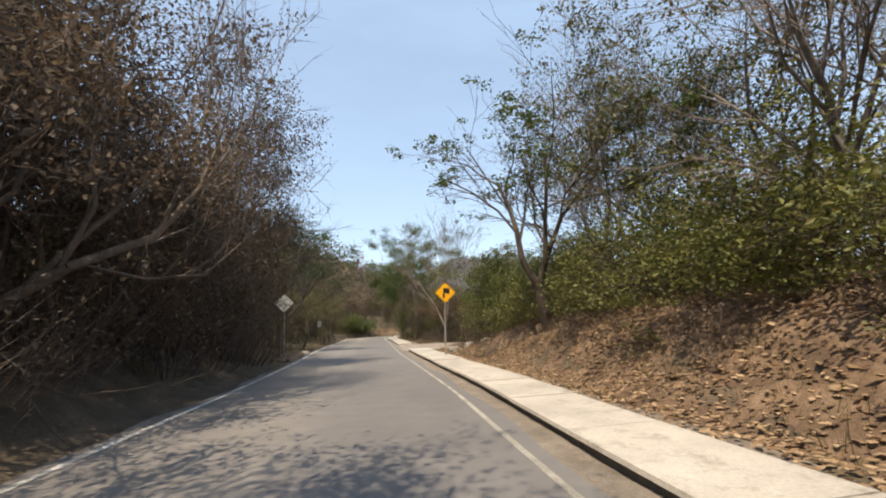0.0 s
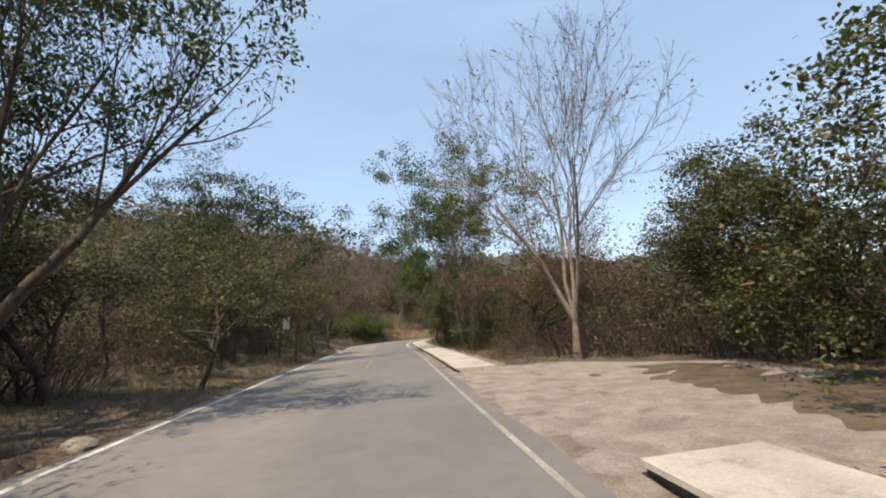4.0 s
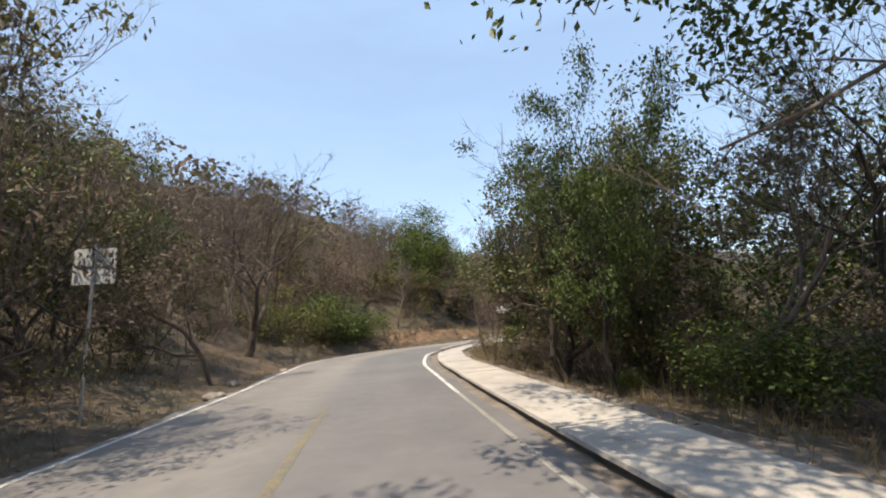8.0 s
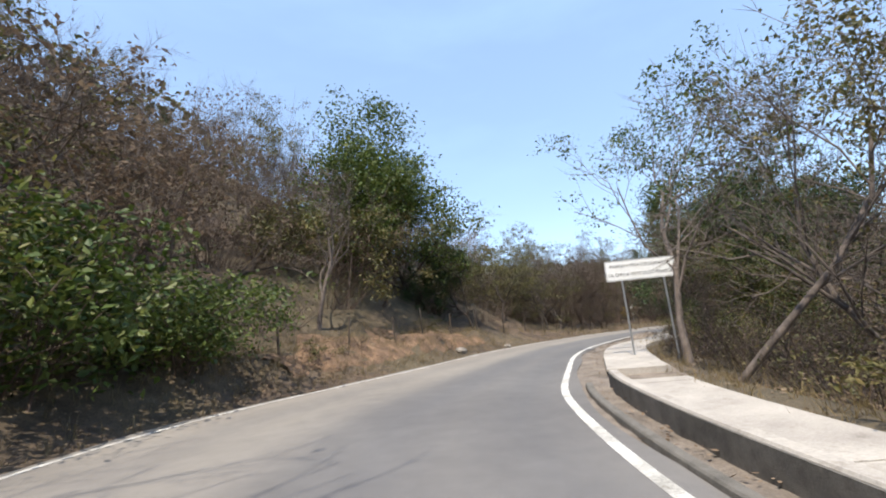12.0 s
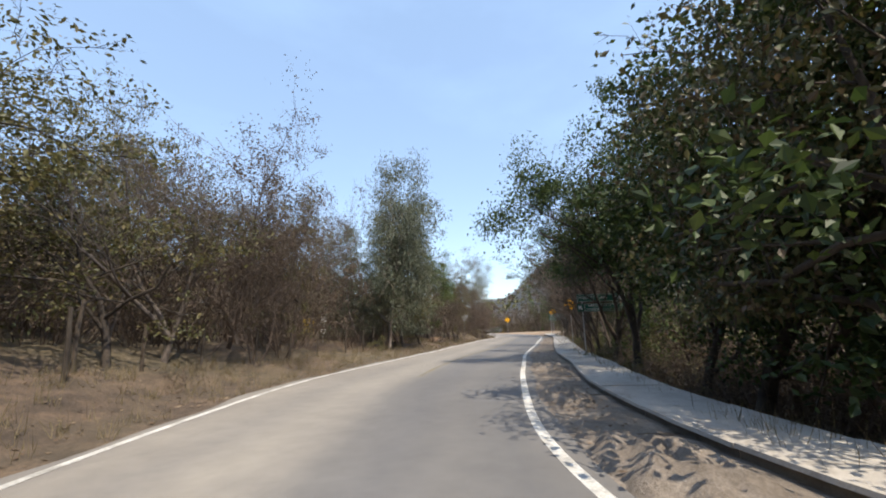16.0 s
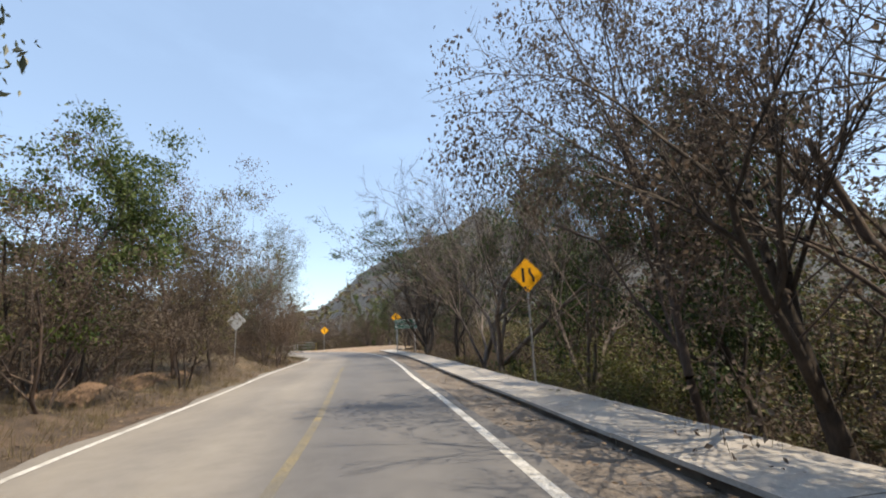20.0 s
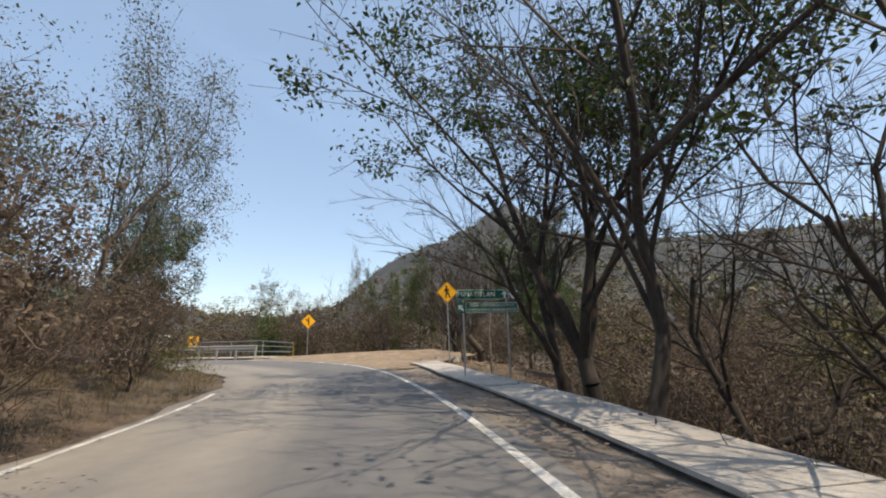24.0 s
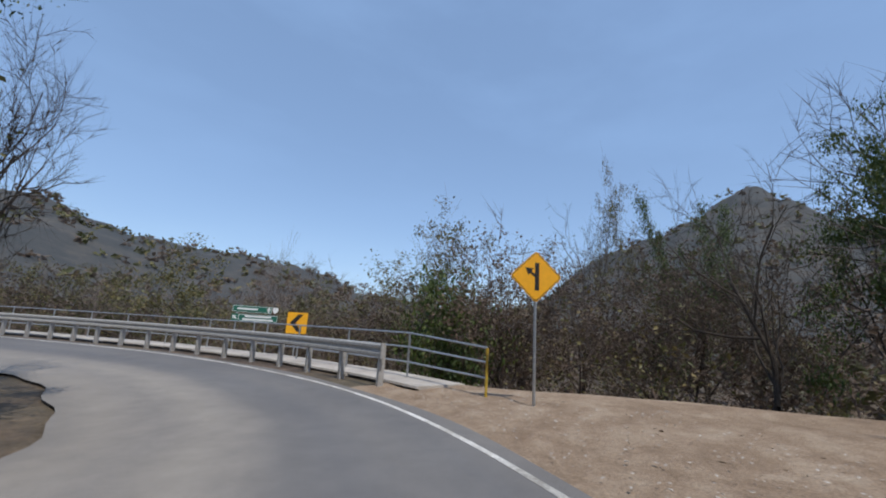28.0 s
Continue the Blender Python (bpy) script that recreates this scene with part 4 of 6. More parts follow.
def put(key, x, y, height=1.0, wide=None, turn=None, variant=None, sink=0.0, label="", group="", fixed=False):
    """Plants one: scaled in height and width by factors."""
    which = (variant if variant is not None else place_rng.randrange(99)) % len(KINDS[key])
    ob = KINDS[key][which]
    wide = wide or height
    z = float(ground_z(x, y)) - sink
    # turn it so that its low growth stays off the road and the space over it stays free
    turns = [turn] if turn is not None else [place_rng.uniform(0, 360) + 40 * k for k in range(9)]
    turn = turns[0]
    s, off = (float(v[0]) for v in plan_of(np.array([x]), np.array([y])))
    shape = OUTLINE[key][which]
    top = shape[:, 2] * height + z
    if abs(off) < 15 and len(turns) > 1:
        n = -np.sign(off) * NORMAL[int((s - STATION[0]) / STEP)]
        room = (-off + float(left_at(s)) - 0.1) if off < 0 else off - float(right_at(s)) - 1.6
        low, knee = shape[top < 3.6], shape[top < 2.2]

        def over(a):
            w = np.array([math.cos(a) * n[0] + math.sin(a) * n[1], -math.sin(a) * n[0] + math.cos(a) * n[1]])
            most = [0.0]
            if len(low):
                most.append((low[:, :2] @ w).max() * wide - (abs(off) - 2.0))
            if len(knee):
                most.append(np.percentile(knee[:, :2] @ w, 97) * wide - room)
            return max(most)
        excess, turn = min((over(radians(a)), a) for a in turns)
        back = 0.0 if fixed else min(excess, 2.2)
        x, y = x - n[0] * back, y - n[1] * back
        if excess > back and not fixed:
            wide *= max(0.3, 1 - (excess - back) / 3.0)
        z = float(ground_z(x, y)) - sink
    m = Matrix.Translation((x, y, z)) @ Euler((0, 0, radians(turn))).to_matrix().to_4x4() @ Matrix.Diagonal((wide, wide, height, 1))
    made = copy_thing(ob, m)
    return tagged(made, label, group=group)


def place(rows):
    """Trees of a stretch that stand out: kind, place, height and reach in metres, and the way its crown leans if it does."""
    for key, x, y, high, reach, *way in rows:
        h, r = SIZE[key]
        put(key, x, y, high / h, reach / r, way[0] if way else None, fixed=True)
        taken.append((x, y))


def place_scaled(rows):
    """Lesser trees of a stretch: kind, place, and factors of height and width."""
    for key, x, y, high, wide in rows:
        put(key, x, y, high, wide, 0 if key == "leaning" else None)
        taken.append((x, y))


taken = []
# the straight by the start
place([
    ("arching", 2.9, -3.4, 11, 5.4, 0),
    ("airy", 5.2, -8.5, 10, 3.6),
    ("sparse", 6.8, -5.2, 10.5, 3.2),
    ("sparse", 7.6, -0.6, 11, 3.2),
    ("vase", 9, 2, 11, 3.5),
    ("olive_bank_bush", 3.6, -10.5, 2.4, 2.1),
    ("olive_bank_bush", 3.9, -6.8, 2.8, 2.3),
    ("olive_bank_bush", 4.4, -13.8, 3, 2.5),
    ("olive_bank_bush", 4, -1, 2.8, 2.4),
    ("olive_bank_bush", 3.4, 2.6, 2.6, 2.2),
    ("olive_bank_bush", 6.4, -10.8, 3.6, 2.8),
    ("green", 3.6, 8, 6.2, 3.3),
    ("deep", 6.2, 7, 6.6, 3.4),
    ("turning", 6.4, 10.2, 7, 3.3),
    ("tall_dry", -13.2, 4.6, 10, 3),
    ("draped", -13, 9.6, 9.6, 3.2),
    ("draped", -12.6, 18.6, 7.5, 3),
    ("layered", -11.1, 14.7, 13.6, 4.6, -10),
    ("vase", 2.7, 21.4, 15.2, 4.8),
    ("sparse", 6.6, 24.4, 9, 3.2),
    ("draped", 8.2, 20.2, 7.5, 3),
    ("turning", 7.4, 14.6, 6.5, 3.2),
    ("umbrella", -10.6, 22, 6.4, 3.6),
    ("umbrella", -11.5, 26.5, 7.2, 4),
])
# up to the notice board
place([
    ("layered", -12.8, 30.4, 13, 5, 10),
    ("rusty", 2.5, 26.2, 5.9, 4.3, 0),
    ("reaching", 1.7, 35.2, 15, 5.6, 0),
    ("turning", 2.9, 33, 5.6, 2.4),
    ("bare_dark", 3, 38.6, 7.6, 3),
    ("bare", 1.8, 41.2, 6.6, 2.2),
    ("sparse", 4.6, 41.4, 8.6, 3),
    ("bush", 1.5, 40.2, 1.7, 1.3),
    ("turning", 0.6, 46.2, 8, 3.7),
    ("bare_dark", 0.1, 44.6, 7.4, 2.6),
    ("thicket", 1.6, 48.6, 5.5, 2.4),
    ("umbrella", -13.5, 46.5, 8.5, 4.2),
    ("deep", -13.8, 52.2, 9, 3.2),
    ("umbrella", -13.2, 40.2, 8.2, 4.4),
    ("vase_dark", -12.8, 60, 13, 5.6, 15),
    ("bare", -15.2, 64.5, 12.5, 4.4),
    ("overhang", 4.6, 54.6, 10, 4.3),
    ("sparse", 3.4, 61.5, 8.6, 3.2),
    ("sparse", 4.2, 66.5, 9.6, 3.6),
    ("airy", 6.4, 69.3, 11, 4.6),
    ("bare", 2.8, 57.6, 6.5, 2.2),
])
# the bend
place([
    ("bush", -9.6, 70.2, 4.6, 3.4),
    ("olive_bank_bush", -12.6, 68.2, 5, 3.6),
    ("bush", -7.6, 73.2, 3.4, 2.4),
    ("round", 3, 88.5, 14.5, 5.4),
    ("umbrella", 7.2, 89.8, 7, 4.2),
    ("umbrella", 11.6, 91.4, 7.6, 4.4),
    ("draped", 15.2, 76.4, 9.8, 3.1),
    ("olive_bank_bush", 12.4, 72.6, 2.4, 1.8),
    ("turning", 15.6, 72, 6, 2.6),
    ("deep", 21.6, 78, 10.4, 5.1),
    ("deep", 18.4, 76.8, 9.4, 3.8),
    ("deep", 25, 78.6, 10, 3.8),
])
# after the bend
place([
    ("overhang", 28.2, 80.2, 11.6, 4),
    ("overhang", 32, 81, 11, 4),
    ("tall_dry", 36.4, 81.4, 9, 3),
    ("bare_dark", 34.6, 82, 8, 2.6),
    ("vase_dark", 37.6, 82.6, 8.5, 3, 100),
    ("feather", 32.7, 94.3, 14.8, 2.9),
    ("feather", 34.4, 97.4, 9.5, 2.3),
    ("feather", 35, 94.6, 11.4, 2.6),
    ("vase", 18.6, 93.8, 8.8, 3.6),
    ("tall_dry", 22.4, 95.8, 9.2, 3.4),
    ("bare", 24.2, 97.4, 8.6, 3),
    ("tall_dry", 26.4, 101.4, 9, 3.2),
    ("umbrella", 16.4, 92.4, 7, 3.8),
    ("umbrella", 37.4, 94.6, 5, 3),
    ("tall_dry", 39.8, 82.8, 12.5, 3.2),
    ("deep", 41.6, 80.4, 9.5, 2.6),
    ("vase", 50.2, 84.6, 11.6, 5.8),
    ("vase", 47, 82.2, 10.6, 4.2),
    ("vase", 54.2, 85, 10.5, 4.6),
    ("olive_bank_bush", 46.4, 80.6, 3.2, 2.8),
    ("olive_bank_bush", 48.6, 82.6, 2.8, 2.6),
    ("olive_bank_bush", 45.6, 82.2, 2.6, 2.2),
    ("tall_dry", 49.2, 97.6, 9.6, 3.8),
    ("green", 43.8, 99.2, 8.6, 2.8),
])
# by the bridge
place([
    ("layered", 66, 87.9, 14.4, 6, 115),
    ("vase_dark", 67.7, 88.2, 9, 4.2, 110),
    ("bare_dark", 61.2, 86, 8.2, 2.8),
    ("bare_dark", 64.2, 85.4, 8.6, 3.2),
    ("thicket", 58.8, 97.4, 5, 2.4),
    ("thicket", 61.6, 98.2, 5.4, 2.4),
    ("thicket", 66.4, 99.8, 4.2, 2.1),
    ("thicket", 69.2, 101.6, 4, 2.1),
    ("deep", 75.6, 107.8, 9, 2.3),
    ("olive_bank_bush", 74.6, 104.4, 1.8, 1.5),
    ("pale_airy", 66.8, 101.6, 12, 3),
    ("pale_airy", 63.2, 100, 9.2, 2.6),
    ("stump", 82.7, 89.6, 8.2, 2.4),
    ("vase_dark", 85.8, 90.8, 8, 3.4, 60),
    ("green", 90.8, 94.4, 8.6, 1.9),
])
# lesser trees by the start
place_scaled([
    ("bare", 7.5, -9.5, 1.5, 1.2), ("sparse", 8.5, -3, 1.4, 1.1), ("bare", 6.2, -12.5, 1.5, 1.1), ("bush", 5.6, -7, 1.3, 1.2),
    ("turning", 6.4, 3.5, 0.75, 0.9), ("airy", 2.4, -21.5, 1.2, 1.2), ("airy", 2.2, -26.5, 1.2, 1.2), ("bare", 5.5, -24.5, 1.4, 1.4),
    ("sparse", 6, -29, 1.2, 1.3), ("bare", 9, -16, 1.5, 1.2), ("bare", 6.6, -2.5, 1.5, 1), ("bare", 8.8, 0.5, 1.5, 1.1),
    ("sparse", 10.5, -7.5, 1.4, 1.2), ("umbrella", 8.8, -5.8, 1.3, 1.1), ("bare", 10, -11.5, 1.6, 1.2), ("tall_dry", -9.9, -13.5, 1.15, 1.1),
    ("tall_dry", -9.5, -8, 1.2, 1.15), ("tall_dry", -9.5, -3.5, 1.15, 1.1), ("tall_dry", -9.7, 1.2, 1.1, 1), ("tall_dry", -12, -0.8, 1.3, 1.1),
    ("tall_dry", -12.2, -10.5, 1.3, 1.2), ("tall_dry", -9.9, -18.5, 1.15, 1.1), ("leaning", -10.8, -10.2, 1.15, 1.1), ("thicket", -9.8, -12.5, 1.6, 1.3),
])
place_scaled([
    ("thicket", -9.6, -8.2, 1.7, 1.3), ("thicket", -9.5, -4.5, 1.6, 1.2), ("thicket", -9.8, -1, 1.5, 1.2), ("bare", -11.5, -6.5, 1.5, 1.2),
    ("thicket", -12, -15.5, 1.7, 1.4), ("thicket", -12.5, -10, 2, 1.5), ("thicket", -12.8, -4, 1.9, 1.5), ("thicket", -10.4, 2.2, 1.5, 1),
    ("thicket", -11.8, 5.2, 1.7, 1.2), ("thicket", -13, 9.5, 1.7, 1.3), ("umbrella", -14, 5, 1.6, 1.2), ("bare", -12, 1.5, 1.6, 1.2),
    ("thicket", -14, -0.5, 2, 1.5), ("deep", -14.5, -7, 1.35, 1.1), ("thicket", -9.7, -17, 1.6, 1.3), ("thicket", -9.7, 8.2, 1.43, 0.47),
])
# lesser trees up to the notice board
place_scaled([
    ("thicket", -10.5, 40, 1.83, 0.74), ("thicket", 0.1, 30.2, 1.63, 0.72), ("thicket", 6, 34.1, 1.77, 0.8), ("umbrella", -11.4, 38.1, 1.33, 0.89),
    ("umbrella", -10.5, 41.5, 1.61, 0.79), ("bare", -14.2, 43.4, 1.79, 0.82), ("green", 0.3, 42.7, 0.83, 0.41), ("umbrella", -10.7, 50.4, 1.6, 0.72),
    ("thicket", -0.3, 53, 1.3, 0.86), ("turning", 3.2, 47, 1.3, 0.66), ("thicket", 2.2, 43.9, 1.03, 0.48), ("bush", 0.9, 43.1, 0.2, 0.25),
])
# lesser trees in the bend
place_scaled([
    ("bare", 6.3, 64.4, 1.18, 0.72), ("bare", -13.9, 76.7, 1.1, 1.08), ("sparse", -7.7, 86.6, 1.4, 1.03), ("bare", -11, 83, 1.1, 0.91),
    ("bare", -4.3, 89.7, 1.67, 0.82), ("bare", -14.2, 72, 1.04, 0.42), ("thicket", 9.8, 71.7, 0.99, 0.58), ("umbrella", 15.9, 99.3, 1.69, 0.95),
    ("umbrella", 22, 99, 1.73, 1.03), ("bare", -2.7, 85.9, 0.95, 0.69), ("deep", 7.1, 86.9, 0.96, 0.5), ("thicket", 20.5, 95.4, 1.63, 1.01),
    ("bare", 17.5, 95.1, 1.14, 0.66), ("bare", 11.5, 94.6, 1.09, 0.69), ("thicket", 20.8, 92.3, 1.04, 0.55),
])
# lesser trees after the bend
place_scaled([
    ("thicket", 29.3, 99.4, 2.03, 1.38), ("umbrella", 24.7, 106.9, 2.07, 1.08), ("sparse", 36.6, 96.9, 1.9, 0.5), ("thicket", 27.4, 97.2, 1.72, 1),
    ("thicket", 24.3, 94.8, 1.54, 0.69), ("bare", 27.8, 96.5, 1.31, 0.51), ("umbrella", 26.6, 97.4, 1.45, 0.59), ("deep", 51.6, 81.2, 1.56, 0.65),
    ("thicket", 41.8, 95.8, 0.99, 0.83), ("thicket", 47.2, 96.1, 1.03, 0.76), ("thicket", 53.1, 79.4, 1.78, 0.98), ("umbrella", 52, 97.7, 1.43, 0.7),
])
# lesser trees by the bridge
place_scaled([
    ("thicket", 58.5, 98, 1.47, 0.92), ("bare_dark", 77.8, 90.8, 1.17, 0.62), ("bare_dark", 58.5, 85.4, 2.06, 1.19), ("bare_dark", 62.7, 88.3, 1.98, 1.12),
    ("slender", 73.9, 89.7, 0.87, 0.74), ("deep", 86.1, 85.9, 1.44, 0.88), ("green", 84.3, 84.6, 0.71, 0.65), ("sparse", 81.3, 83.5, 1.22, 0.63),
    ("bare_dark", 90.5, 91.1, 1.59, 1.18), ("bare_dark", 85.5, 90.2, 1.21, 0.69), ("bare_dark", 90.2, 91.4, 1.4, 0.72), ("deep", 78.2, 85.9, 0.59, 0.41),
    ("bare_dark", 89.4, 97.2, 1.0, 0.6), ("thicket", 91.5, 104.4, 1.38, 1.48), ("thicket", 91.1, 99.2, 1.11, 1.17), ("bare_dark", 94.5, 102, 1.28, 0.57),
    ("thicket", 81.6, 88.3, 0.71, 0.65), ("sparse", 94.5, 107.3, 1.27, 1), ("green", 96.3, 98, 1.1, 0.42), ("bush", 89.3, 106.6, 1.95, 1),
    ("deep", 91.4, 106.9, 0.68, 0.51), ("sparse", 98.2, 101.6, 1.72, 0.48), ("thicket", 93, 102.5, 1.23, 1.16), ("thicket", 92.3, 99, 1.07, 0.99),
])
place_scaled([
    ("thicket", 94.1, 96.6, 1.13, 0.81), ("bare", 109.5, 139.2, 2.32, 0.76), ("bare", 97.5, 135.4, 1.11, 0.83), ("bare", 113.1, 133, 1.96, 1.52),
    ("thicket", 94.2, 105.5, 1.46, 0.9), ("thicket", 95.7, 139.8, 1.28, 1.34), ("thicket", 103.9, 138.4, 1.49, 1.59), ("bare_dark", 78.8, 110.3, 1.08, 0.49),
    ("thicket", 74.5, 106.5, 0.8, 0.7),
])

# the woods between: dry trees, bushes and brushwood on both sides

def free(x, y, gap):
    # a clearing runs from the verge to the boards behind the fence
    u = min(1.0, max(0.0, ((x - 21) * 12.6 + (y - 87.5) * 13.4) / 338.3))
    if math.hypot(x - 21 - 12.6 * u, y - 87.5 - 13.4 * u) < 2.0:
        return False
    return all((x - a) ** 2 + (y - b) ** 2 > gap * gap for a, b in taken)


def fill(side, s0, s1, near, far, gap, mix, group, low=0.8, high=1.2, tries=4000, most=999):
    done = 0
    for _ in range(tries):
        s, d = place_rng.uniform(s0, s1), place_rng.uniform(near, far)
        edge = float(left_at(s)) - d if side < 0 else float(right_at(s)) + d
        x, y = spot(s, edge)
        if side > 0 and ((27 < s < 39 and d < 8) or (164 < s < 182 and d < 11)) or (side < 0 and 21 < s < 38 and d < 6) or not free(x, y, gap):
            continue
        st, of = plan_of(np.array([x]), np.array([y]))
        if (of[0] < 0 and -of[0] < -left_at(st)[0] + near * 0.8) or (of[0] > 0 and of[0] < right_at(st)[0] + near * 0.8):
            continue
        taken.append((x, y))
        k = place_rng.uniform(low, high)
        put(place_rng.choice(mix), x, y, k, k * place_rng.uniform(0.9, 1.2), group=group)
        done += 1
        if done >= most:
            break


for s0, s1, lmix, rmix in [
    (-14, 30, ["far_dry", "far_dry", "far_bare", "far_olive"], ["far_bare", "far_bare", "far_dry", "far_olive"]),
    (30, 64, ["far_olive", "far_dry", "far_green", "far_bare"], ["far_dry", "far_green", "far_bare", "far_olive"]),
    (64, 112, ["far_bare", "far_dry", "far_olive", "far_dry", "far_bare"], ["far_bare", "far_dry", "far_bare", "far_olive"]),
    (112, 150, ["far_dry", "far_bare", "far_olive", "far_dry"], ["far_green", "far_bare", "far_dry", "far_olive"]),
    (150, 215, ["far_dry", "far_bare", "far_olive"], ["far_dry", "far_bare", "far_olive", "far_dry"]),
]:
    fill(-1, s0, s1, 5.0, 26, 3.0 if s0 == 64 else 3.7, lmix, "woods along the road", 1.0 if 60 < s0 < 150 else 0.8, 1.55 if 60 < s0 < 150 else 1.3)
    fill(1, s0, s1, 6.0, 22, 3.7, rmix, "woods along the road", 0.8, 1.3)
    fill(-1, max(s0, -14), s1, 2.6 if s0 < 0 else 5.0, 12, 1.45, ["scrub", "scrub", "scrub", "scrub_olive"], "undergrowth", 0.4, 1.45, 2500, 62)
    fill(1, s0, s1, 7.5 if s0 < 0 else 5.0, 12, 1.45, ["scrub", "scrub", "scrub", "scrub_olive"], "undergrowth", 0.4, 1.45, 2500, 52)
    fill(-1, s0, s1, 1.5, 4.0, 1.3, ["brush", "brush", "olive_bush"], "roadside brush", 0.25, 0.55, 500, 9)
    fill(1, s0, s1, 3.3, 5.5, 1.3, ["brush", "brush", "olive_bush"], "roadside brush", 0.3, 0.75, 500, 14)

fill(-1, -16, 21, 1.8, 5.5, 0.95, ["scrub"], "undergrowth", 0.75, 1.3, 2500, 95)
fill(1, 86, 165, 5.2, 9, 1.1, ["scrub", "scrub", "scrub_olive"], "undergrowth", 0.4, 1.2, 2500, 90)


# the woods of the valley and the far slopes: clumps of leaf sprays
def far_woods(name, count, near, far, per, size, mat, label, seed):
    r = np.random.default_rng(seed)
    a, d = r.uniform(0, 2 * np.pi, count * 3), near + (far - near) * r.uniform(0, 1, count * 3) ** 0.8
    x, y = 40 + np.cos(a) * d, 55 + np.sin(a) * d
    st, of = plan_of(x, y)
    keep = (np.abs(of) > 24) & ((y > 20) | (np.abs(x) > 24))
    x, y = x[keep][:count], y[keep][:count]
    n = len(x)
    h, w = r.uniform(3.5, 8.5, n), r.uniform(1.8, 3.8, n)
    base = np.column_stack([x, y, ground_z(x, y)])
    q = r.normal(0, 1, (n, per, 3))
    q /= np.linalg.norm(q, axis=2)[:, :, None]
    q *= r.uniform(0.4, 1.0, (n, per, 1)) ** 0.5
    p = base[:, None] + q * np.stack([w, w, h * 0.5], 1)[:, None] + np.stack([0 * h, 0 * h, h * 0.5], 1)[:, None]
    v, f = leaf_quads(r, p.reshape(-1, 3), np.full(n * per, size), 1.5, 0.0)
    tagged(new(name, quads_mesh(name, v, f, mat)), label, "woods", kind="stuff")


far_woods("far_woods", 420, 0, 62, 60, 0.7, LEAF_DRY, "grey-brown leafless woods in the hollow", 35)
far_woods("far_woods", 200, 0, 62, 60, 0.7, LEAF_OLIVE, "olive woods in the hollow", 36)
far_woods("far_woods", 700, 55, 170, 70, 0.9, LEAF_DRY, "grey-brown leafless woods across the valley", 31)
far_woods("far_woods", 420, 55, 170, 70, 0.9, LEAF_OLIVE, "olive woods across the valley", 32)
far_woods("far_woods", 900, 160, 420, 40, 1.8, LEAF_DRY, "dry woods on the far slopes", 33)
far_woods("far_woods", 600, 160, 420, 40, 1.8, LEAF_OLIVE, "olive woods on the far slopes", 34)

far_woods("far_woods", 2600, 400, 1100, 9, 5.5, LEAF_DRY, "dry scrub dotted over the hillsides", 37)
far_woods("far_woods", 2200, 400, 1100, 9, 5.5, LEAF_OLIVE, "olive scrub dotted over the hillsides", 38)


# the tangle inside the woods, too dense to tell apart
def tangle(name, side, s0, s1, d0, d1, count, high, mat, label, seed, per=150, size=0.16):
    r = np.random.default_rng(seed)
    s, d = r.uniform(s0, s1, count), r.uniform(d0, d1, count)
    off = np.where(side < 0, left_at(s) - d, right_at(s) + d)
    i = np.clip(((s - STATION[0]) / STEP).astype(int), 0, len(LINE) - 1)
    p = LINE[i] + off[:, None] * NORMAL[i]
    st, of = plan_of(p[:, 0], p[:, 1])
    clear = np.where(of < 0, -of + left_at(st), of - right_at(st))
    keep = clear > d0 * 0.9
    p, d = p[keep], d[keep]
    n = len(p)
    h, w = high * r.uniform(0.45, 1.1, n), r.uniform(0.8, 1.7, n)
    q = r.normal(0, 0.5, (n, per, 3))
    z = ground_z(p[:, 0], p[:, 1])
    c = np.column_stack([p, z])[:, None] + q * np.stack([w, w, h * 0.5], 1)[:, None] + np.stack([0 * h, 0 * h, h * 0.5], 1)[:, None]
    c = c.reshape(-1, 3)
    c = c[c[:, 2] > np.repeat(z, per) + 0.1]
    v, f = leaf_quads(r, c, np.full(len(c), size), 1.9, 0.1)
    tagged(new(name, quads_mesh(name, v, f, mat)), label, "woods", kind="stuff")


for seed, (side, s0, s1, d0, d1, count, high) in enumerate([(-1, -20, 24, 4.5, 20, 260, 5.5), (-1, 24, 66, 7, 24, 200, 4.5), (-1, 66, 112, 7, 24, 200, 3.2), (-1, 112, 168, 6.5, 24, 280, 4.0), (1, -20, 27, 8.5, 22, 200, 4.0), (1, 39, 66, 6.5, 22, 180, 4.6), (1, 66, 98, 8, 26, 170, 3.4), (1, 98, 165, 7, 26, 330, 4.8), (1, 116, 150, 8, 16, 110, 7.5), (1, 176, 215, 7, 26, 300, 5.4)]):
    tangle("woods_tangle", side, s0, s1, d0, d1, count * 2 // 3, high, LEAF_DRY, "dense brown tangle of dry woods behind the verge", 60 + seed)
    tangle("woods_tangle", side, s0, s1, d0, d1, count // 3, high, LEAF_OLIVE, "dense olive tangle of woods behind the verge", 80 + seed)


# ---------------------------------------------------------------- signs, rails, posts
def sign_pose(x, y, z, heading):
    """A thing whose front (its -y side) looks back along a heading (degrees clockwise from +y)."""
    return pose(x, y, z, 0, 0, -heading)


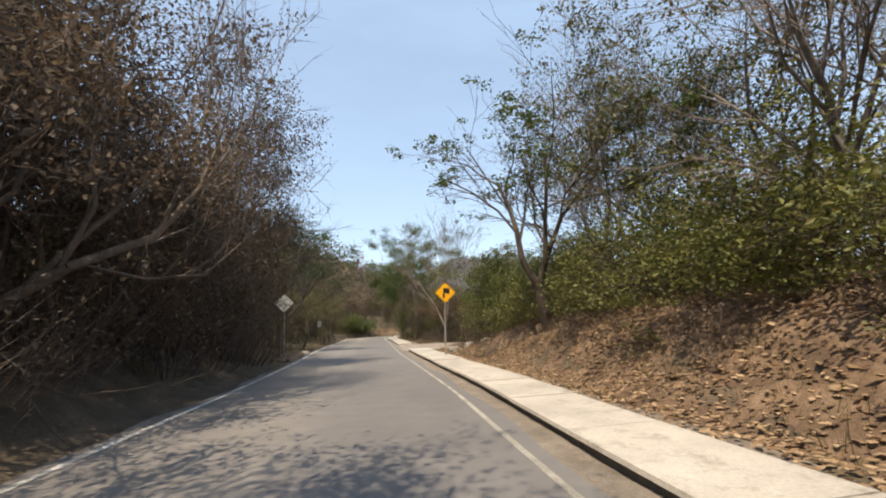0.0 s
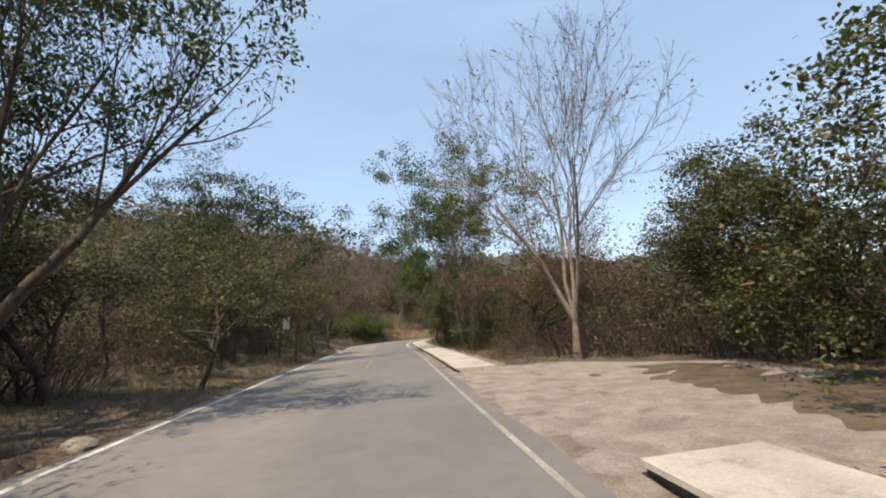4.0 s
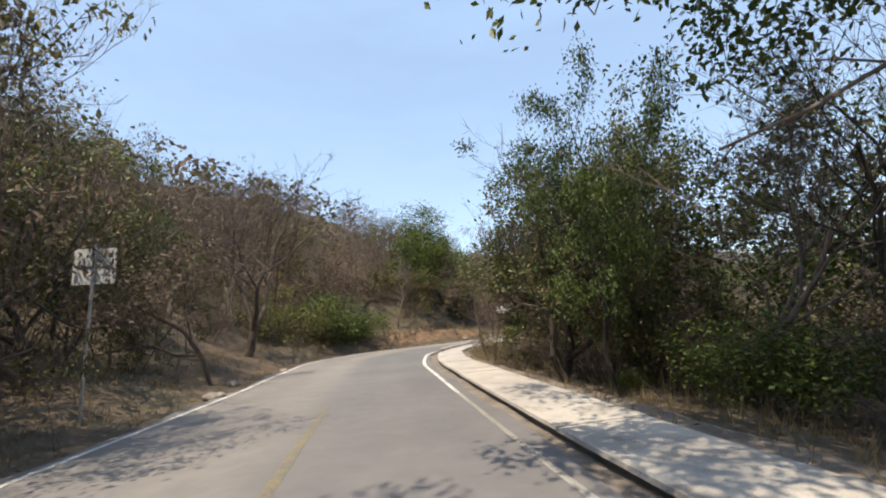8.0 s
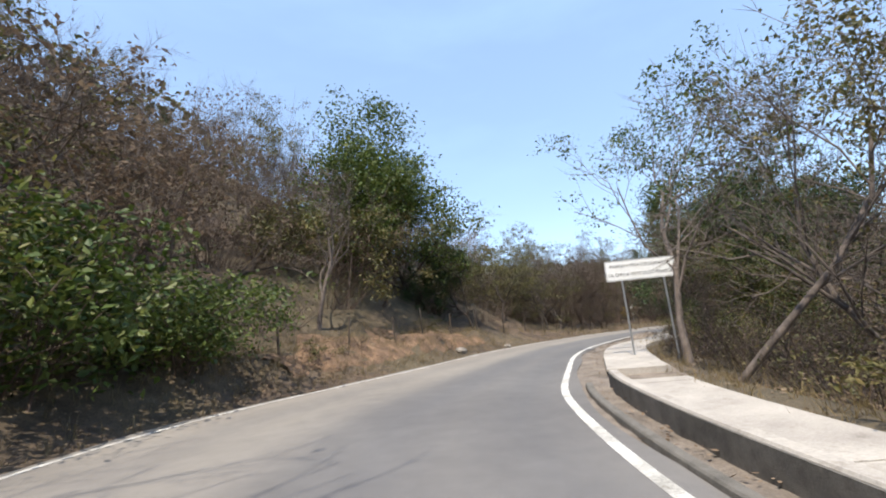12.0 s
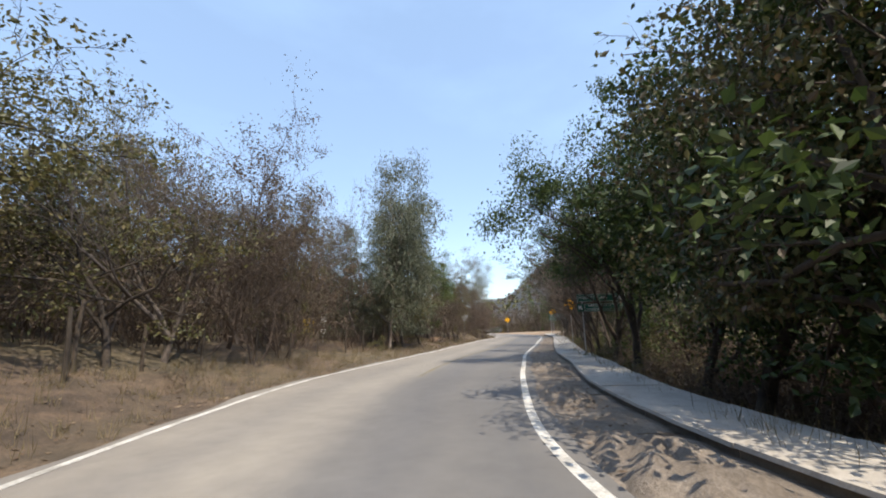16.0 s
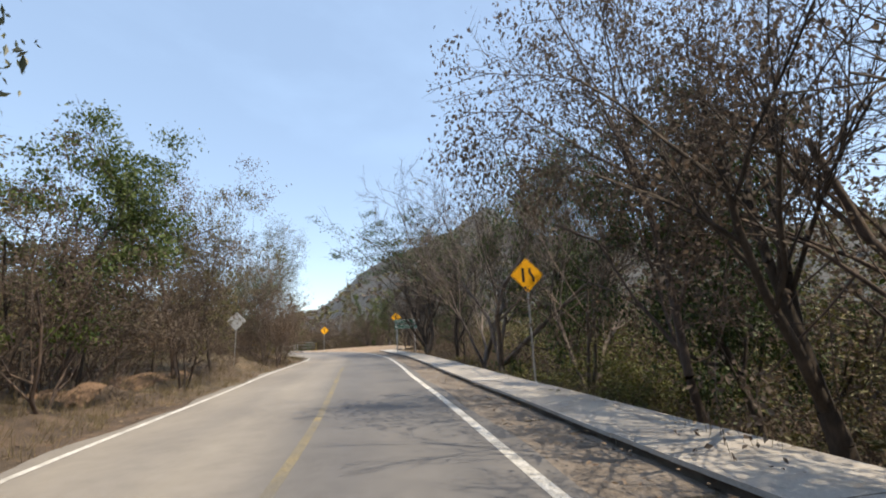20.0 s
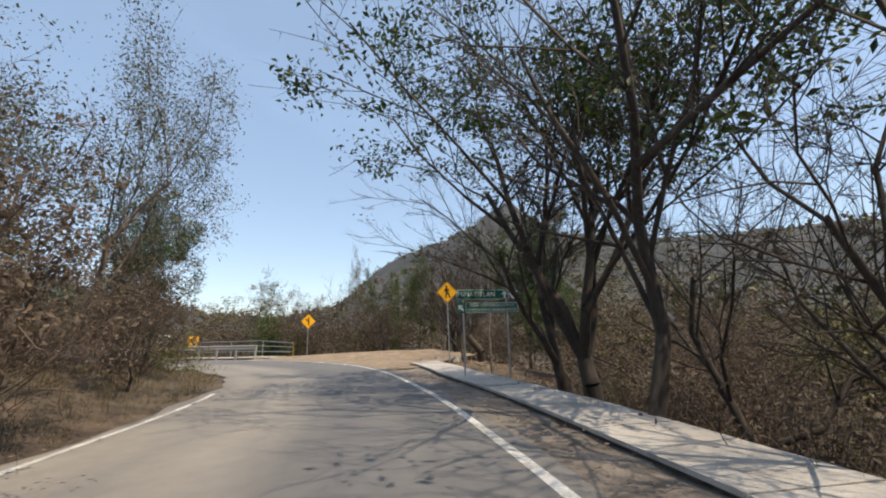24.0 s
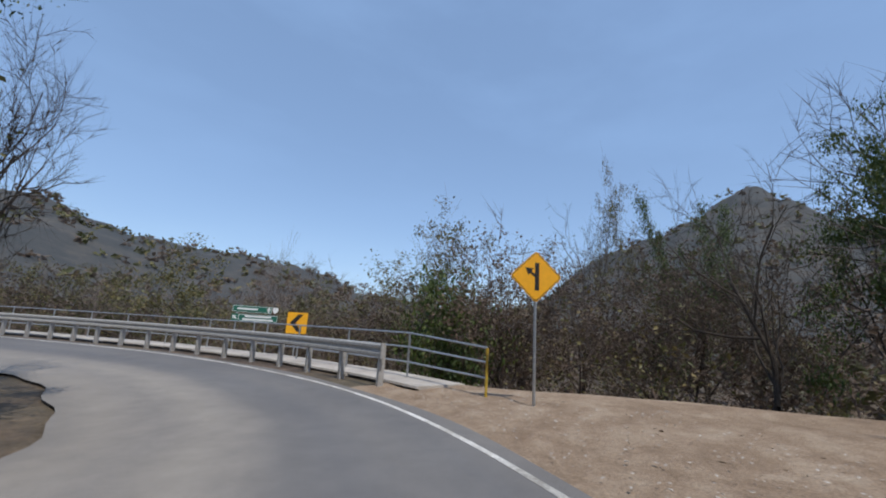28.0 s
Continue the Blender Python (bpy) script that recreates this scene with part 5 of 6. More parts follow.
def letters(text, size, mat, parent, x, z, y=-0.012, align="CENTER", squeeze=1.0):
    """Flat raised lettering on a sign's front."""
    cu = bpy.data.curves.new("lettering", "FONT")
    cu.body, cu.size, cu.align_x, cu.align_y, cu.extrude = text, size, align, "CENTER", 0.001
    ob = bpy.data.objects.new("lettering", cu)
    scene.collection.objects.link(ob)
    me = bpy.data.meshes.new_from_object(ob.evaluated_get(bpy.context.evaluated_depsgraph_get()))
    bpy.data.objects.remove(ob)
    me.materials.clear()
    me.materials.append(mat)
    return part("lettering", me, mat, parent, at=pose(x, y, z, 90) @ Matrix.Diagonal((squeeze, 1, 1, 1)))


def flat_shape(outline, thick=0.004):
    """A thin plate from an outline in x and z, its face at y = 0, looking to -y."""
    bm = bmesh.new()
    f = bm.faces.new([bm.verts.new((x, 0, z)) for x, z in outline])
    made = bmesh.ops.extrude_face_region(bm, geom=[f])
    bmesh.ops.translate(bm, vec=(0, thick, 0), verts=[v for v in made["geom"] if isinstance(v, bmesh.types.BMVert)])
    return bm


def rounded(w, h, r, steps=5):
    pts = []
    for cx, cz, a0 in ((w / 2 - r, h / 2 - r, 0), (-w / 2 + r, h / 2 - r, 90), (-w / 2 + r, -h / 2 + r, 180), (w / 2 - r, -h / 2 + r, 270)):
        for k in range(steps):
            a = radians(a0 + 90 * k / (steps - 1))
            pts.append((cx + r * math.cos(a), cz + r * math.sin(a)))
    return pts


def turned(points, degrees):
    c, s = math.cos(radians(degrees)), math.sin(radians(degrees))
    return [(x * c - z * s, x * s + z * c) for x, z in points]


def bar(x0, z0, x1, z1, w):
    d = Vector((x1 - x0, z1 - z0)).normalized()
    n = Vector((-d.y, d.x)) * w / 2
    return [(x0 - n.x, z0 - n.y), (x1 - n.x, z1 - n.y), (x1 + n.x, z1 + n.y), (x0 + n.x, z0 + n.y)]


def disc(cx, cz, r, n=14):
    return [(cx + r * math.cos(2 * math.pi * k / n), cz + r * math.sin(2 * math.pi * k / n)) for k in range(n)]


def post_bm(z0, z1, r=0.03, y=0.03, x=0.0, lean=0.0):
    bm = bmesh.new()
    rod(bm, (x - lean, y, z0), (x, y, z1), r, r, 10)
    return bm


def diamond_sign(x, y, centre, heading, label, symbol, side=0.72, lean=0.0):
    ground = float(ground_z(x, y))
    root = new("diamond_sign")
    root.matrix_basis = sign_pose(x, y, ground, heading)
    c = centre - ground
    at = pose(0, 0, c)
    part("post", post_bm(-0.4, c + side * 0.66, 0.028, 0.035, 0, lean), GALV, root, "slim galvanised post")
    plate = part("plate", flat_shape(turned(rounded(side, side, 0.06), 45), 0.006), SIGN_YELLOW if symbol != "back" else GREY_BACK, root, at=at)
    if symbol != "back":
        bm = flat_shape(turned(rounded(side - 0.03, side - 0.03, 0.05), 45), 0.001)
        part("border", bm, SIGN_BLACK, plate, at=pose(0, -0.0015, 0))
        part("face", flat_shape(turned(rounded(side - 0.055, side - 0.055, 0.045), 45), 0.001), SIGN_YELLOW, plate, at=pose(0, -0.004, 0))
        for outline in symbol:
            part("symbol", flat_shape(outline, 0.001), SIGN_BLACK, plate, "black painted symbol", at=pose(0, -0.0065, 0))
    else:
        bm = bmesh.new()
        box(bm, -0.3, 0.3, 0.012, 0.03, -0.02, 0.02)
        part("brace", bm, GALV, plate)
    return tagged(root, label, "road sign")


CURVE = [[(-0.13, -0.27), (-0.03, -0.27), (-0.03, -0.08), (0.0, 0.0), (0.05, 0.06), (-0.03, 0.12), (-0.1, 0.02), (-0.13, -0.08)], [(-0.09, 0.07), (0.1, -0.06), (0.21, -0.06), (0.21, 0.21), (-0.09, 0.23)]]
MERGE = [bar(-0.12, -0.2, -0.12, 0.2, 0.075), [(0.05, 0.2), (0.12, 0.2), (0.12, 0.08), (0.22, -0.06), (0.22, -0.2), (0.15, -0.2), (0.15, -0.09), (0.05, 0.05)]]
WALKER = [disc(-0.03, 0.27, 0.055), [(-0.1, 0.2), (0.03, 0.2), (0.06, 0.0), (-0.06, 0.0)], bar(-0.08, 0.19, -0.13, 0.03, 0.05), bar(0.02, 0.18, 0.12, 0.05, 0.05), bar(-0.03, 0.02, -0.06, -0.28, 0.075), bar(0.01, 0.02, 0.15, -0.27, 0.07)]
JUNCTION = [bar(0.02, -0.27, 0.02, 0.27, 0.085), bar(0.0, 0.0, -0.11, 0.09, 0.05), [(-0.21, 0.17), (-0.05, 0.16), (-0.15, 0.02)]]
diamond_sign(-0.22, 1.62, 3.1, 0, "orange-yellow diamond curve sign with black bent arrow on a pole", CURVE, lean=0.12)
diamond_sign(44.15, 84.7, 3.04, 82, "orange-yellow diamond lane-merge sign on a pole beside the sidewalk", MERGE)
diamond_sign(75.2, 91.6, 3.42, 76, "orange-yellow diamond pedestrian sign with black walking figure symbol", WALKER, lean=-0.05)
diamond_sign(84.0, 101.35, 2.57, 60, "yellow diamond side-road sign with black symbol near the bridge", JUNCTION)
diamond_sign(-9.1, 7.8, 3.27, 0, "grey unpainted back of a diamond road sign on a pole", "back", 0.78, lean=-0.1)
diamond_sign(55.0, 98.2, 2.66, 84, "grey unpainted back of a diamond road sign on a pole", "back")


def square_back(x, y, centre, heading):
    ground = float(ground_z(x, y))
    root = new("square_sign")
    root.matrix_basis = sign_pose(x, y, ground, heading)
    c = centre - ground
    part("post", post_bm(-0.4, c + 0.5, 0.03, -0.03), GALV, root, "slim galvanised post")
    plate = part("plate", flat_shape(rounded(0.86, 0.8, 0.05), 0.006), GREY_BACK, root, at=pose(0, 0, c))
    bm = bmesh.new()
    box(bm, -0.36, 0.36, -0.022, -0.004, -0.02, 0.02)
    part("brace", bm, GALV, plate)
    return tagged(root, "grey unpainted back of a square road sign on a pole", "road sign")


square_back(-10.72, 43.98, 3.4, 0)


def framed_panel(root, w, h, x, z, mat, edge, name="panel"):
    panel = part(name, flat_shape(rounded(w, h, 0.04), 0.006), mat, root, at=pose(x, 0, z))
    part("border", flat_shape(rounded(w - 0.03, h - 0.03, 0.035), 0.001), edge, panel, at=pose(0, -0.0015, 0))
    part("face", flat_shape(rounded(w - 0.06, h - 0.06, 0.03), 0.001), mat, panel, at=pose(0, -0.004, 0))
    return panel


def direction_sign(x, y, top, heading, wide, written=True):
    """Green route sign: a name panel with an arrow and route shield over a smaller two-line panel."""
    ground = float(ground_z(x, y))
    root = new("direction_sign")
    root.matrix_basis = sign_pose(x, y, ground, heading)
    k = wide / 2.2
    c = top - ground
    for px in (-0.85 * k, 0.75 * k):
        part("post", post_bm(-0.5, c, 0.032, 0.035, px), GALV, root, "galvanised post")
    h = 0.36 * k
    z1, z2 = c - h / 2, c - h * 1.78
    upper = framed_panel(root, 1.95 * k, h, -0.12 * k, z1, SIGN_GREEN, SIGN_WHITE)
    left = framed_panel(root, 0.3 * k, h * 1.05, -0.94 * k, z2, SIGN_GREEN, SIGN_GREEN, "arrow_panel")
    lower = framed_panel(root, 1.95 * k, h * 1.05, 0.2 * k, z2, SIGN_GREEN, SIGN_WHITE, "lower_panel")
    shield = [(-0.13, 0.14), (-0.06, 0.17), (0, 0.15), (0.06, 0.17), (0.13, 0.14), (0.14, 0.02), (0.1, -0.1), (0, -0.17), (-0.1, -0.1), (-0.14, 0.02)]
    shield_plate = part("shield", flat_shape([(a * k, b * k) for a, b in shield], 0.005), SIGN_WHITE, root, "white route shield", at=pose(1.02 * k, 0, z1))
    arrow = [(-0.035, -0.13), (0.035, -0.13), (0.035, 0.0), (0.12, 0.0), (0.0, 0.14), (-0.12, 0.0), (-0.035, 0.0)]
    part("arrow", flat_shape([(a * k, b * k) for a, b in arrow], 0.001), SIGN_WHITE, upper, at=pose(0.8 * k, -0.0065, 0))
    part("arrow", flat_shape(turned([(a * k, b * k) for a, b in arrow], 45), 0.001), SIGN_WHITE, left, at=pose(0, -0.0065, 0))
    if written:
        letters("MINATITLAN", 0.235 * k, SIGN_WHITE, upper, -0.24 * k, 0, -0.008)
        letters("98", 0.15 * k, SIGN_BLACK, shield_plate, 0, 0, -0.004)
        letters("PEÑA COLORADA POR LA", 0.135 * k, SIGN_WHITE, lower, 0, 0.08 * k, -0.008)
        letters("CHULA VEHICULOS PESADOS", 0.135 * k, SIGN_WHITE, lower, 0, -0.08 * k, -0.008)
    else:
        for board, bx, bz, bw in ((upper, -0.24, 0, 1.0), (lower, 0, 0.08 * k, 1.3), (lower, 0, -0.08 * k, 1.5)):
            part("writing_bar", flat_shape(bar(-bw / 2 * k, 0, bw / 2 * k, 0, 0.09 * k), 0.001), SIGN_WHITE, board, at=pose(bx * k, -0.0065, bz))
    return tagged(root, "green direction sign with white lettering on two posts", "road sign")


direction_sign(32.3, 81.65, 2.95, 72, 2.3)
direction_sign(70.25, 90.15, 2.98, 78, 2.2)
direction_sign(87.8, 114.6, 2.0, 38, 1.75, False)


def site_sign(x, y, top, heading):
    """White two-line notice on one post."""
    ground = float(ground_z(x, y))
    root = new("notice_sign")
    root.matrix_basis = sign_pose(x, y, ground, heading)
    c = top - ground
    for px in (-0.62, 0.7):
        part("post", post_bm(-0.5, c - 0.1, 0.03, 0.035, px), GALV, root, "pale round post")
    board = framed_panel(root, 2.2, 0.66, 0, c - 0.33, SIGN_WHITE, SIGN_BLACK)
    letters("INGRESO A PEÑA COLORADA POR", 0.15, SIGN_BLACK, board, 0.0, 0.14, -0.008, squeeze=0.8)
    letters("LA CHULA VEHICULOS PESADOS", 0.16, SIGN_BLACK, board, 0.0, -0.14, -0.008, squeeze=0.86)
    return tagged(root, "white notice board with black capital lettering on posts", "notice sign")


site_sign(6.15, 70.25, 3.14, 24)


def chevron_sign(x, y, z, heading):
    ground = float(ground_z(x, y))
    root = new("chevron_sign")
    root.matrix_basis = sign_pose(x, y, ground, heading)
    c = z - ground
    part("post", post_bm(-0.4, c + 0.2, 0.03, 0.035), GALV, root)
    plate = part("plate", flat_shape(rounded(0.72, 0.78, 0.04), 0.006), SIGN_YELLOW, root, at=pose(0, 0, c))
    part("chevron", flat_shape([(0.2, 0.32), (0.02, 0.32), (-0.25, 0.0), (0.02, -0.32), (0.2, -0.32), (-0.05, 0.0)], 0.001), SIGN_BLACK, plate, at=pose(0, -0.003, 0))
    return tagged(root, "yellow chevron board with black arrow behind the guardrail", "road sign")


chevron_sign(87.2, 111.3, 1.4, 40)


def distance_plate(x, y, heading):
    ground = float(ground_z(x, y))
    root = new("distance_sign")
    root.matrix_basis = sign_pose(x, y, ground, heading)
    part("post", post_bm(-0.4, 1.9, 0.03, 0.03), GALV, root, "white painted post")
    for w, h, z, bars in ((0.4, 0.52, 1.72, (0.1, -0.08)), (0.36, 0.3, 0.82, (0.0,))):
        plate = part("plate", flat_shape(rounded(w, h, 0.03), 0.005), SIGN_WHITE, root, at=pose(0, 0, z))
        for b in bars:
            part("writing_bar", flat_shape(bar(-w * 0.3, 0, w * 0.3, 0, 0.05), 0.001), SIGN_BLACK, plate, at=pose(0, -0.003, b))
    return tagged(root, "small white plates with black writing on a pole", "road sign")


distance_plate(33.5, 100.4, 70)


def yellow_board(x, y, heading):
    ground = float(ground_z(x, y))
    root = new("yellow_board")
    root.matrix_basis = sign_pose(x, y, ground, heading)
    for px in (-0.3, 0.3):
        part("post", post_bm(-0.4, 1.4, 0.025, 0.03, px), POST_WOOD, root)
    panel = part("panel", flat_shape(turned(rounded(0.8, 1.05, 0.02), -3), 0.008), RAIL_YELLOW, root, at=pose(0, 0, 1.1))
    for k in range(3):
        part("writing_bar", flat_shape(bar(-0.24, 0, 0.24, 0.0, 0.06), 0.001), POST_WOOD, panel, at=pose(0, -0.004, 0.2 - 0.2 * k))
    return tagged(root, "faded yellow board leaning on thin posts by the fence", "board")


yellow_board(33.3, 101.6, 66)


def dark_board(x, y, heading):
    ground = float(ground_z(x, y))
    root = new("billboard")
    root.matrix_basis = sign_pose(x, y, ground, heading)
    for px in (-1.1, -0.2, 0.9):
        part("post", post_bm(-0.4, 3.0, 0.05, 0.07, px), POST_WOOD, root, "rough wooden post")
    bm = bmesh.new()
    box(bm, -1.15, 1.15, 0.0, 0.04, 1.75, 3.0, 0.01)
    panel = part("panel", bm, BARK_DARK, root, "dark weathered panel")
    part("patch", flat_shape([(0.05, 1.85), (0.5, 1.85), (0.55, 2.7), (0.3, 2.45), (0.12, 2.65)], 0.002), GREY_BACK, panel, "pale faded patch", at=pose(0, -0.004, 0))
    return tagged(root, "dark weathered billboard on rough posts among trees", "billboard")


dark_board(-11.2, 34.4, 12)


# guardrail and the bridge's pipe railing
def guardrail(s0, s1, gap, height):
    root = new("guardrail")
    prof = [(-0.0, -0.155), (0.045, -0.12), (0.045, -0.06), (0.0, -0.02), (0.0, 0.02), (0.045, 0.06), (0.045, 0.12), (0.0, 0.155)]
    ss = np.arange(s0, s1, 0.5)
    v, f = [], []
    for i, s in enumerate(ss):
        o = float(right_at(s)) + gap
        z = float(road_z(s, o)) + height
        for d, h in prof:
            v.append((*spot(s, o - d), z + h))
        for d, h in reversed(prof):
            v.append((*spot(s, o - d + 0.006), z + h))
    m = 2 * len(prof)
    for i in range(len(ss) - 1):
        for c in range(m):
            f.append((i * m + c, i * m + (c + 1) % m, (i + 1) * m + (c + 1) % m, (i + 1) * m + c))
    part("beam", mesh_of("beam", v, f, RAIL_STEEL), RAIL_STEEL, root, "corrugated galvanised beam")
    o = float(right_at(s0)) + gap
    x, y = spot(s0, o)
    bm = bmesh.new()
    rod(bm, (x, y, height + float(road_z(s0, o)) - 0.17), (x, y, height + float(road_z(s0, o)) + 0.17), 0.06, 0.06, 10)
    part("end_cap", bm, RAIL_STEEL, root)
    for s in np.arange(s0 + 0.15, s1, 1.35):
        o = float(right_at(s)) + gap + 0.09
        x, y = spot(s, o)
        z = float(road_z(s, o))
        bm = bmesh.new()
        box(bm, -0.05, 0.05, -0.075, 0.075, -0.4, height + 0.14, 0.008)
        t = TAN[int((s - STATION[0]) / STEP)]
        part("post", bm, RAIL_STEEL, root, at=Matrix.Translation((x, y, z)) @ Matrix.Rotation(math.atan2(t[1], t[0]), 4, "Z"))
    return tagged(root, "galvanised corrugated guardrail on steel posts along the bend", "guardrail")


def pipe_railing(s0, s1, gap, height):
    root = new("pipe_railing")
    stops = list(np.arange(s0, s1, 2.2))
    tops = []
    for k, s in enumerate(stops):
        o = float(right_at(s)) + gap
        x, y = spot(s, o)
        z = float(road_z(s, o)) + 0.1
        h = height if k else height * 0.82
        bm = bmesh.new()
        rod(bm, (x, y, z - 0.2), (x, y, z + h), 0.03, 0.03, 8)
        part("post", bm, RAIL_YELLOW if k == 0 else GALV, root, "rusty yellow end post" if k == 0 else "")
        tops.append([Vector((x, y, z + h * u)) for u in (0.3, 0.66, 1.0)])
    for a, b in zip(tops, tops[1:]):
        for p, q in zip(a, b):
            bm = bmesh.new()
            rod(bm, p, q, 0.022, 0.022, 8)
            part("rail", bm, GALV, root)
    return tagged(root, "three-bar pipe railing with a yellow end post on the bridge", "railing")


BRIDGE_S = float(plan_of(np.array([84.8]), np.array([104.6]))[0][0])
guardrail(BRIDGE_S, BRIDGE_S + 27, 0.85, 0.78)
pipe_railing(BRIDGE_S - 1.7, BRIDGE_S + 26, 2.1, 1.05)

# pale dirt aprons where tracks leave the road
tagged(strip("dirt_track_1", DRIVEWAY, 27.6, 39.4, lambda s: right_at(s) + 0.14, lambda s: right_at(s) + along(s, [(27, 2.5), (29, 4.5), (31, 7), (35, 8), (38, 5), (40, 2.6)]), lambda s, u: -0.028 + 0.03 * u, across=12, wobble=lambda x, y: 0.012 * math.sin(3 * x + 4 * y) + 0.01 * math.sin(9 * y - 5 * x)),
       "pale dusty dirt driveway crossing the sidewalk", "dirt track", kind="structure")
tagged(strip("dirt_track_2", TRACK, 168.0, 181.5, lambda s: right_at(s) + 0.14, lambda s: right_at(s) + along(s, [(168, 2.2), (169.4, 4.2), (171, 7.5), (175, 8.5), (178, 5.5), (180, 3.0), (182, 1.8)]), lambda s, u: -0.03 + 0.03 * u, across=14, wobble=lambda x, y: 0.014 * math.sin(3 * x + 4 * y) + 0.012 * math.sin(9 * y - 5 * x)),
       "pale gravelly dirt apron beside the bridge approach", "dirt track", kind="structure")


# cut bank of orange subsoil on the hillside
def bank_patch(name, s0, s1, d0, d1, mat, label, side=-1, lumps=1.0):
    ss, ds = np.arange(s0, s1, 0.45), np.linspace(0, 1, 12)
    rows = []
    for i, s in enumerate(ss):
        edge = min(1.0, 4 * i / len(ss), 4 * (len(ss) - 1 - i) / len(ss))
        for u in ds:
            d = d0 + (d1 - d0) * u * (0.35 + 0.65 * edge) * (1 + 0.2 * math.sin(1.7 * s))
            off = (float(left_at(s)) - d) if side < 0 else (float(right_at(s)) + d)
            rows.append((*spot(s, off), u))
    rows = np.array(rows)
    r = np.random.default_rng(4)
    z = ground_z(rows[:, 0], rows[:, 1]) + 0.02 + 0.06 * np.sin(np.pi * rows[:, 2]) + lumps * (0.07 * waves(rows[:, 0], rows[:, 1], 1.1, 17) + r.normal(0, 0.03, len(rows))) - 0.16 * (rows[:, 2] < 0.01) - 0.16 * (rows[:, 2] > 0.99)
    n, m = len(ss), len(ds)
    k = np.arange(n * m).reshape(n, m)
    f = np.stack([k[:-1, :-1], k[:-1, 1:], k[1:, 1:], k[1:, :-1]], -1).reshape(-1, 4)
    tagged(new(name, quads_mesh(name, np.stack([rows[:, 0], rows[:, 1], z], 1), f, mat, True)), label, "bank", kind="structure")


bank_patch("cut_bank_1", 90, 103, 1.6, 4.6, ORANGE, "eroded orange subsoil bank below the fence")
bank_patch("cut_bank_2", 139, 147, 2.6, 5.0, ORANGE, "eroded orange subsoil bank behind the verge")
bank_patch("leaf_bank", -30, 27, 2.3, 9.0, LEAF_BED, "bank covered in rust-brown rotting leaves", 1, 0.4)
bank_patch("cut_bank_3", 24, 33, 0.5, 2.8, ORANGE, "trampled ochre soil patch beside the road")


# fence posts
def fence_post(x, y, high, lean, turn):
    bm = bmesh.new()
    rod(bm, (0, 0, -0.3), (lean, 0.02, high * 0.55), 0.05, 0.046, 7)
    rod(bm, (lean, 0.02, high * 0.55), (lean * 1.6, 0.0, high), 0.046, 0.04, 7)
    ob = new("fence_post", from_bm("fence_post", bm, POST_WOOD))
    ob.matrix_basis = pose(x, y, float(ground_z(x, y)), 0, 0, turn)
    return tagged(ob, "rough weathered wooden fence post in dry ground", "fence post", "fence posts along the verge")


fence_rng = random.Random(21)
for s0, s1, gap, d in ((24, 36, 1.3, 4.0), (54, 74, 2.4, 4.6), (88, 112, 2.7, 2.9), (112, 134, 1.9, 3.9), (134, 150, 2.6, 4.2)):
    s = s0
    while s < s1:
        x, y = spot(s, float(left_at(s)) - d - fence_rng.uniform(-0.25, 0.25))
        fence_post(x, y, fence_rng.uniform(1.15, 1.55), fence_rng.uniform(-0.09, 0.09), fence_rng.uniform(0, 360))
        s += gap * fence_rng.uniform(0.8, 1.25)


# rocks
def rock(x, y, r, seed, lift=0.0):
    bm = bmesh.new()
    bmesh.ops.create_icosphere(bm, subdivisions=3, radius=r)
    rr = random.Random(seed)
    k = Vector((rr.uniform(0, 9), rr.uniform(0, 9), rr.uniform(0, 9)))
    for v in bm.verts:
        p = v.co * (1.0 + 0.38 * noise.noise(v.co / r * 0.9 + k) + 0.12 * noise.noise(v.co / r * 3 + k))
        v.co = Vector((p.x * 1.2, p.y, p.z * 0.72))
    ob = new("rock", from_bm("rock", bm, ROCK))
    ob.matrix_basis = pose(x, y, float(ground_z(x, y)) + r * 0.3 + lift, 0, 0, rr.uniform(0, 360))
    return tagged(ob, "rough grey boulder half sunk in leaf litter", "rock", "roadside rocks")


for n, (x, y, r) in enumerate([(0.9, 5.9, 0.42), (1.9, 6.3, 0.38), (0.3, 4.9, 0.2), (2.6, 5.4, 0.3), (-10.3, 9.0, 0.25), (-9.0, 14.5, 0.22), (79.0, 92.2, 0.25), (80.5, 93.0, 0.18), (78.0, 91.3, 0.3), (85.6, 100.2, 0.2), (86.4, 99.0, 0.16), (84.9, 99.2, 0.12), (-9.6, 47.6, 0.25), (-10.3, 51.0, 0.22), (-9.8, 56.2, 0.2), (8.2, 84.6, 0.25), (4.0, 82.0, 0.3)]):
    rock(x, y, r, n)


